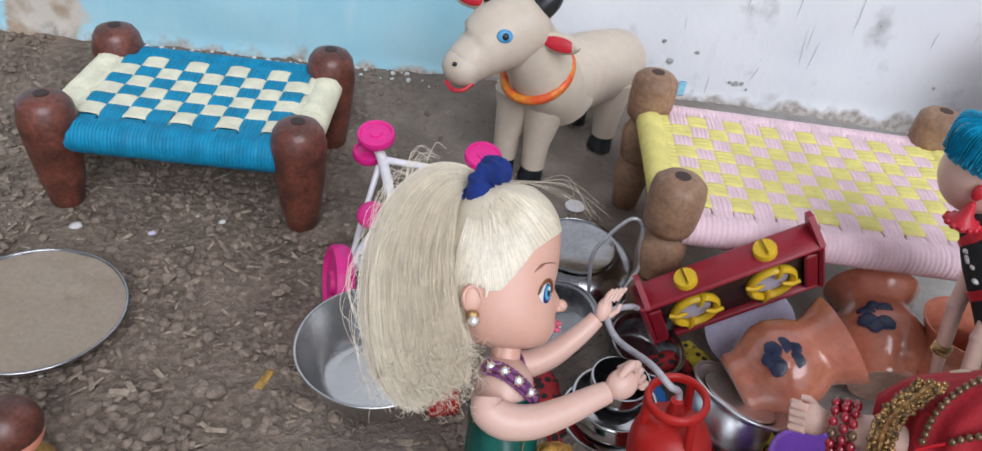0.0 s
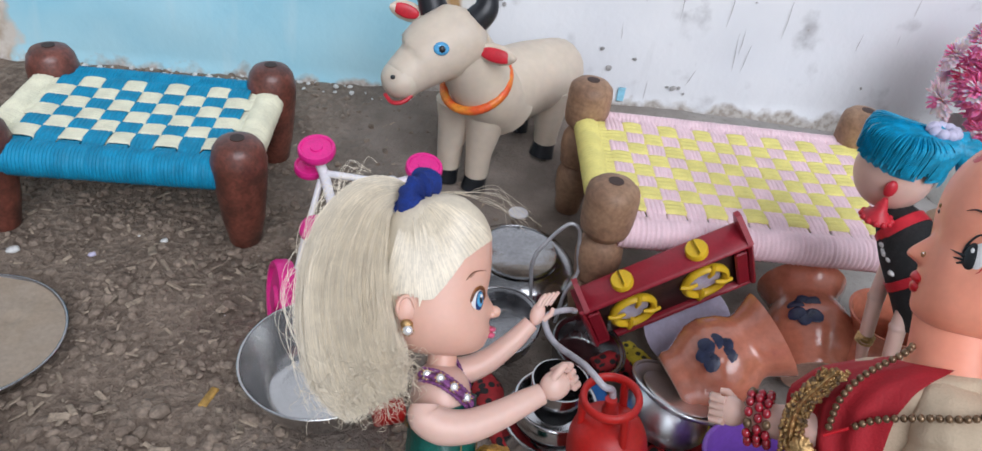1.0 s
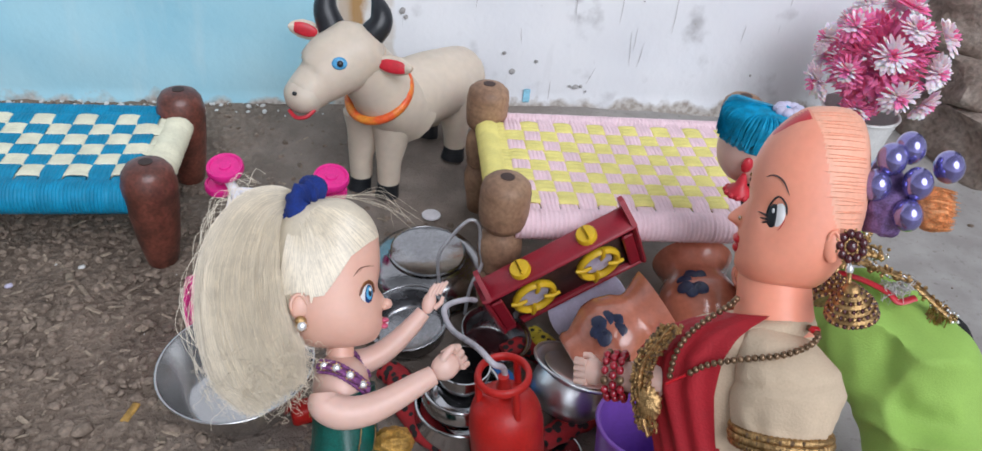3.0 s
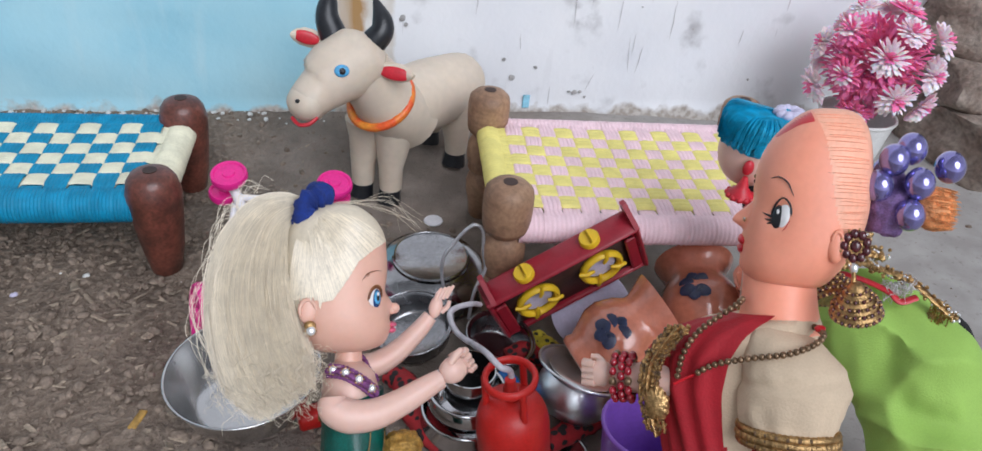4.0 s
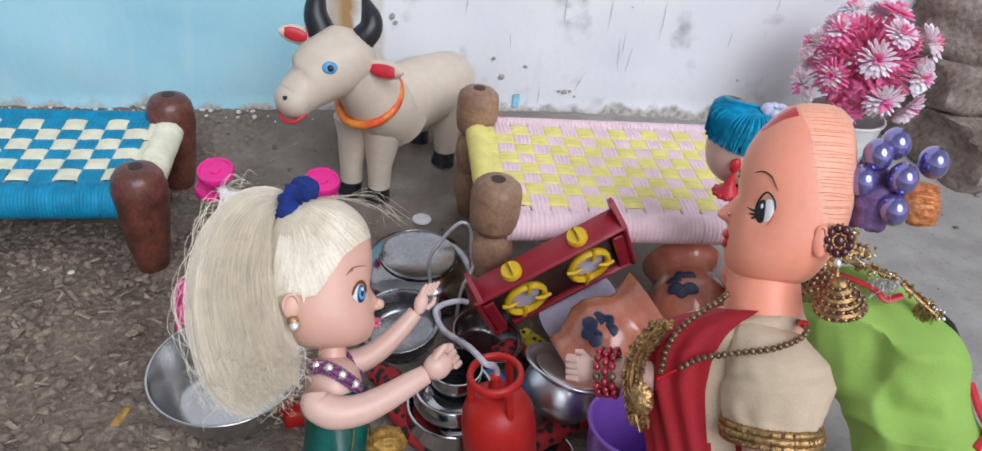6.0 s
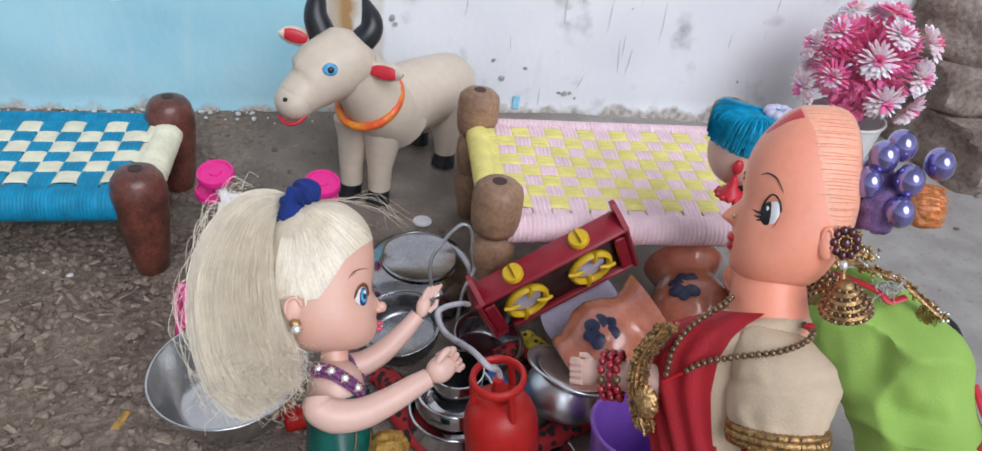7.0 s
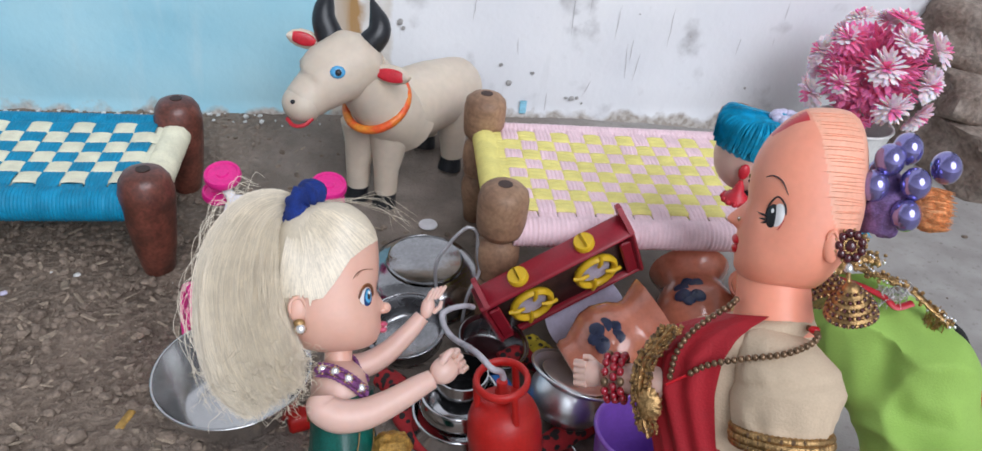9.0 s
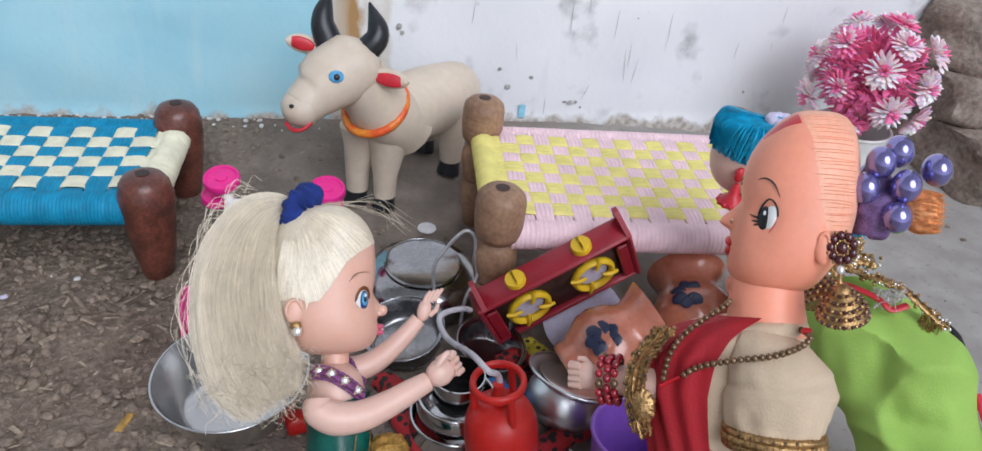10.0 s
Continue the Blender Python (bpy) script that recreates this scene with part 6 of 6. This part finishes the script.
# ---- toy tricycle ----
def toy_trike():
    t = thing("toy_tricycle", "pink and white plastic doll tricycle tipped on the soil", "toy tricycle", pose(0, 0, 0))

    def wheel(c, axis, r, w):
        side = Vector(axis).cross(Vector((0.3, 0.2, 1)))
        m = frame_of(c, side, axis)
        s = Shape().lathe([(0.0, w * 0.55), (r * 0.3, w * 0.55), (r * 0.34, w * 0.35), (r * 0.78, w * 0.3), (r * 0.84, w * 0.5), (r * 0.95, w * 0.5), (r, w * 0.25), (r, -w * 0.25), (r * 0.95, -w * 0.5), (0.0, -w * 0.5)], 36, 0, m)
        part("wheel", s, PINK_PLASTIC, t, "hot pink wheel")
    wheel((-0.035, 0.61, 0.094), (-0.05, -0.25, 1), 0.0155, 0.007)
    wheel((-0.042, 0.614, 0.074), (0.1, -0.2, 1), 0.0125, 0.007)
    wheel((0.053, 0.602, 0.088), (0.05, -0.25, 1), 0.0155, 0.007)
    wheel((0.053, 0.606, 0.072), (0.05, -0.2, 1), 0.0135, 0.007)
    wheel((-0.049, 0.5, 0.03), (-0.93, -0.3, 0.15), 0.029, 0.013)
    for a, b, r in (((-0.037, 0.612, 0.09), (-0.026, 0.6, 0.072), 0.0045), ((-0.026, 0.6, 0.078), (0.03, 0.596, 0.075), 0.003), ((0.03, 0.596, 0.075), (0.053, 0.604, 0.08), 0.004),
                    ((-0.028, 0.6, 0.076), (-0.016, 0.57, 0.056), 0.0045), ((-0.031, 0.6, 0.072), (-0.042, 0.57, 0.03), 0.0026), ((-0.042, 0.57, 0.03), (-0.048, 0.53, 0.004), 0.0026), ((-0.016, 0.57, 0.056), (-0.038, 0.51, 0.045), 0.004), ((0.026, 0.596, 0.074), (0.02, 0.57, 0.004), 0.003)):
        part("frame_bar", Shape().tube([a, Vector(a).lerp(Vector(b), 0.5), b], [r, r * 0.92, r], 12), WHITE_PLASTIC, t, "white frame bar")
    part("hub", Shape().lathe([(0.0, -0.009), (0.0062, -0.009), (0.0075, -0.004), (0.0062, 0.004), (0.0, 0.006)], 18, 0, frame_of((-0.037, 0.505, 0.047), (0, 1, 0), (1, 0, 0.3))), WHITE_PLASTIC, t, "white hub")
    part("joint", Shape().ball((0.027, 0.596, 0.076), (0.0062, 0.0058, 0.0056), 14, 10), WHITE_PLASTIC, t, "white joint")
    part("seat", Shape().ball((-0.03, 0.548, 0.06), (0.012, 0.016, 0.007), 18, 12), PINK_PLASTIC, t, "hot pink seat")


toy_trike()


# ---- flowers in a pot ----
def flower_pot():
    rnd = random.Random(12)
    f = thing("flower_pot", "white pot full of pink artificial flowers", "flower pot", pose(0.655, 0.752, ground_z(0.655, 0.752) - 0.006))
    part("pot", vessel([(0.027, 0.0), (0.03, 0.004), (0.04, 0.07), (0.043, 0.088)], 0.002, 40, 0.002), POT_WHITE, f)
    c = Vector((-0.008, -0.006, 0.152))
    s = Shape()
    for k in range(1500):
        d = Vector((rnd.gauss(0, 1), rnd.gauss(0, 1), rnd.gauss(0, 1))).normalized()
        base = c + Vector((d.x * 0.056, d.y * 0.056, d.z * 0.058)) * rnd.uniform(0.35, 0.88)
        tip = base + (d + Vector((rnd.uniform(-0.6, 0.6), rnd.uniform(-0.6, 0.6), rnd.uniform(-0.6, 0.6)))).normalized() * rnd.uniform(0.008, 0.015)
        s.tube([base, base.lerp(tip, 0.6), tip], [0.0014, 0.0036, 0.0008], 4, flat=0.35)
    part("foliage", s, PETAL_PINK, f, "deep pink leaves")
    count = 22
    for k in range(count):
        z = 1 - 1.75 * (k + 0.5) / count
        a = k * 2.39996
        d = Vector((math.cos(a) * math.sqrt(1 - z * z), math.sin(a) * math.sqrt(1 - z * z), z))
        p = c + Vector((d.x * 0.059, d.y * 0.059, d.z * 0.06)) * rnd.uniform(0.98, 1.14)
        m = frame_of(p, d.cross(Vector((0.2, 0.1, 1))), d)
        fl = Shape()
        size = rnd.uniform(0.0185, 0.0235)
        pale = 1 if k % 4 else 0
        for ring, (n, out, up) in enumerate(((18, 1.0, 0.1), (16, 0.86, 0.3), (12, 0.62, 0.5), (7, 0.3, 0.62))):
            for i in range(n):
                b = 2 * math.pi * i / n + ring * 0.4 + rnd.uniform(-0.1, 0.1)
                e = Vector((math.cos(b) * out, math.sin(b) * out, up)) * size * rnd.uniform(0.88, 1.08)
                fl.tube([m @ Vector((0, 0, 0)), m @ (e * 0.55 + Vector((0, 0, 0.0008))), m @ (e * 0.85), m @ e], [0.0007, 0.0022, 0.003, 0.0008], 4, 0 if (ring == 3 or not pale and ring < 2) else 1, flat=0.4)
        part("flower", fl, [PETAL_PINK, PETAL_PALE], f)


flower_pot()
rock("stone", (0.905, 0.79, 0.03), (0.2, 0.15, 0.085), 2, "rough brown stone resting on the ground", 12)
rock("stone", (0.885, 0.815, 0.1), (0.16, 0.12, 0.06), 7, "flat pale brown stone lying on another", -8)
rock("stone", (0.885, 0.835, 0.165), (0.2, 0.12, 0.085), 11, "rounded brown stone on top of the stack", -28)
# block added past the stones; its black colour stands for a gap's shade
thing("dark_gap_block", "black block standing for the dark gap beyond the stacked stones", "wall", pose(1.2, 0.98, 0.4), Shape().block((0.58, 0.2, 1.0), bevel=0.01), BLACK_CLOTH_AND_GAP, kind="structure")


# ---- litter on the soil ----
def chip_mesh(kind, seed):
    rnd = random.Random(seed)
    if kind == "pebble":
        a = (rnd.uniform(0.7, 1), rnd.uniform(0.5, 0.9), rnd.uniform(0.35, 0.6))
        return Shape().ball((0, 0, 0), a, 7, 5, bend=lambda p: p * (1 + 0.3 * noise.noise(p * 1.5 + Vector((seed, 0, 0)))))
    return Shape().block((2, rnd.uniform(0.45, 0.8), 0.24), (0, 0, 0), bevel=0.12)


def scatter(name, label, material, kind, count, seed, size, area):
    rnd = random.Random(seed)
    protos = [chip_mesh(kind, seed + k) for k in range(8)]
    s = Shape()
    made = 0
    while made < count:
        x, y = rnd.uniform(*area[0]), rnd.uniform(*area[1])
        fade = 1 - smooth01((x - 0.0) / 0.2)
        if rnd.random() > max(0.02, fade * (1 - 0.8 * smooth01((y - 0.6) / 0.1) * smooth01((x + 0.12) / 0.08))) or noise.noise((x * 12, y * 12, seed)) < rnd.uniform(-0.5, 0.15):
            continue
        k = size[0] + (size[1] - size[0]) * rnd.random() ** 3.2
        m = pose(x, y, ground_z(x, y) + k * 0.16, rnd.uniform(-25, 25), rnd.uniform(-25, 25), rnd.uniform(0, 360)) @ Matrix.Scale(k, 4)
        p = protos[made % 8]
        s.add(p.v, p.f, 0, m)
        made += 1
    thing(name, label, "litter", None, s, material, kind="stuff", smooth=False)


scatter("pebbles", "small grey brown pebbles strewn over the soil", PEBBLE, "pebble", 7600, 5, (0.0009, 0.0062), ((-0.5, 0.2), (0.3, 0.86)))
scatter("wood_chips", "small pale wood chips strewn over the soil", CHIP, "chip", 1700, 9, (0.0012, 0.0075), ((-0.5, 0.12), (0.3, 0.8)))
scatter("bark_chips", "pale splinters and bark chips lying on the soil", CHIP, "chip", 150, 41, (0.0035, 0.0095), ((-0.5, 0.05), (0.3, 0.62)))
scatter("stones", "larger grey brown stones lying on the soil", PEBBLE, "pebble", 170, 47, (0.003, 0.0085), ((-0.5, 0.05), (0.3, 0.7)))
scatter("cement_crumbs", "dark crumbs of grit lying on the worn cement", PEBBLE, "pebble", 60, 53, (0.0008, 0.0042), ((0.42, 0.85), (0.3, 0.8)))
scatter("rubble", "crumbled white plaster along the foot of the wall", WHITE_CHIP, "pebble", 160, 31, (0.0015, 0.006), ((-0.35, 0.16), (0.835, 0.862)))
scatter("white_chips", "tiny white flakes strewn over the soil", WHITE_CHIP, "pebble", 120, 14, (0.0007, 0.0022), ((-0.7, 0.3), (0.3, 0.85)))
for name, x, y, k, mt, lab in (("pebble", -0.116, 0.412, 0.0075, PEBBLE, "pale rounded pebble on the soil"), ("pebble", -0.163, 0.598, 0.0034, WHITE_CHIP, "small white pebble on the soil"), ("pebble", -0.275, 0.575, 0.0055, WHITE_CHIP, "white pebble on the soil beside the bed"),
                               ("pebble", -0.214, 0.575, 0.0035, LILAC, "small bluish pebble on the soil"), ("pebble", -0.145, 0.375, 0.007, PEBBLE, "grey pebble on the soil")):
    thing(name, lab, "pebble", pose(x, y, k * 0.35, 0, 0, 40), Shape().ball((0, 0, 0), (k, k * 0.7, k * 0.55), 14, 10, bend=lambda p: p * (1 + 0.25 * noise.noise(p * 1.6))), mt)
thing("ochre_chip", "flat ochre chip of bark on the soil", "chip", pose(-0.088, 0.426, 0.002, 4, 6, 75), Shape().block((0.02, 0.006, 0.002), bevel=0.0009), YELLOW_CHIP)
thing("bark_flake", "long pale flake of bark on the soil", "chip", pose(-0.335, 0.545, 0.003, 5, 4, 50), Shape().block((0.03, 0.011, 0.003), bevel=0.0014), CHIP)


# ---- marks on the wall ----
wall = bpy.data.objects["wall_back"]
part("paint_flake", Shape().block((0.0085, 0.0014, 0.017), (0.283, 0.8622, 0.044), bevel=0.0006), mat("sky_blue_paint", (0.3, 0.62, 0.78), 0.6), wall, "flake of bright blue paint", smooth=False)
SCORE = mat("scored_plaster", (0.4, 0.39, 0.38), 0.9, 0, 0.2, 90, 0.3, 500)
rnd = random.Random(21)
for x, z, length, lean in ((0.385, 0.155, 0.04, 2), (0.405, 0.105, 0.045, -5), (0.409, 0.118, 0.03, 1), (0.419, 0.098, 0.034, 8), (0.452, 0.15, 0.05, 0), (0.33, 0.16, 0.05, -1), (0.214, 0.165, 0.03, 4), (0.36, 0.07, 0.022, 24), (0.268, 0.12, 0.02, -8), (0.545, 0.13, 0.022, 3)):
    pts = [(x + math.sin(radians(lean)) * length * (t - 0.5) + rnd.uniform(-0.0006, 0.0006), 0.8648 + 0.0025 * noise.noise((x * 14, z * 14, 5)) - 0.0012, z + length * (t - 0.5)) for t in (0, 0.2, 0.4, 0.6, 0.8, 1)]
    part("scratch", Shape().tube(pts, [0.00006, 0.00018, 0.0003, 0.00025, 0.0002, 0.00006], 6), SCORE, wall)
for x, z, r in ((0.336, 0.057, 0.0032), (0.343, 0.056, 0.0038), (0.35, 0.057, 0.003), (0.357, 0.05, 0.0018), (0.25, 0.098, 0.003), (0.262, 0.075, 0.0045), (0.29, 0.088, 0.0035), (0.13, 0.145, 0.004), (0.134, 0.138, 0.003), (0.41, 0.165, 0.0016), (0.48, 0.14, 0.0016), (0.57, 0.075, 0.0025)):
    m = pose(x, 0.8635 + 0.0025 * noise.noise((x * 14, z * 14, 5)), z, 0, rnd.uniform(0, 90), 0)
    part("chipped_spot", Shape().ball((0, 0, 0), (r * 0.8, 0.0005, r * rnd.uniform(0.4, 1.0)), 14, 8, 0, m, bend=lambda p: p * (1 + 0.35 * noise.noise(p * 2 + Vector((x * 40, 0, 0))))), SCORE, wall)
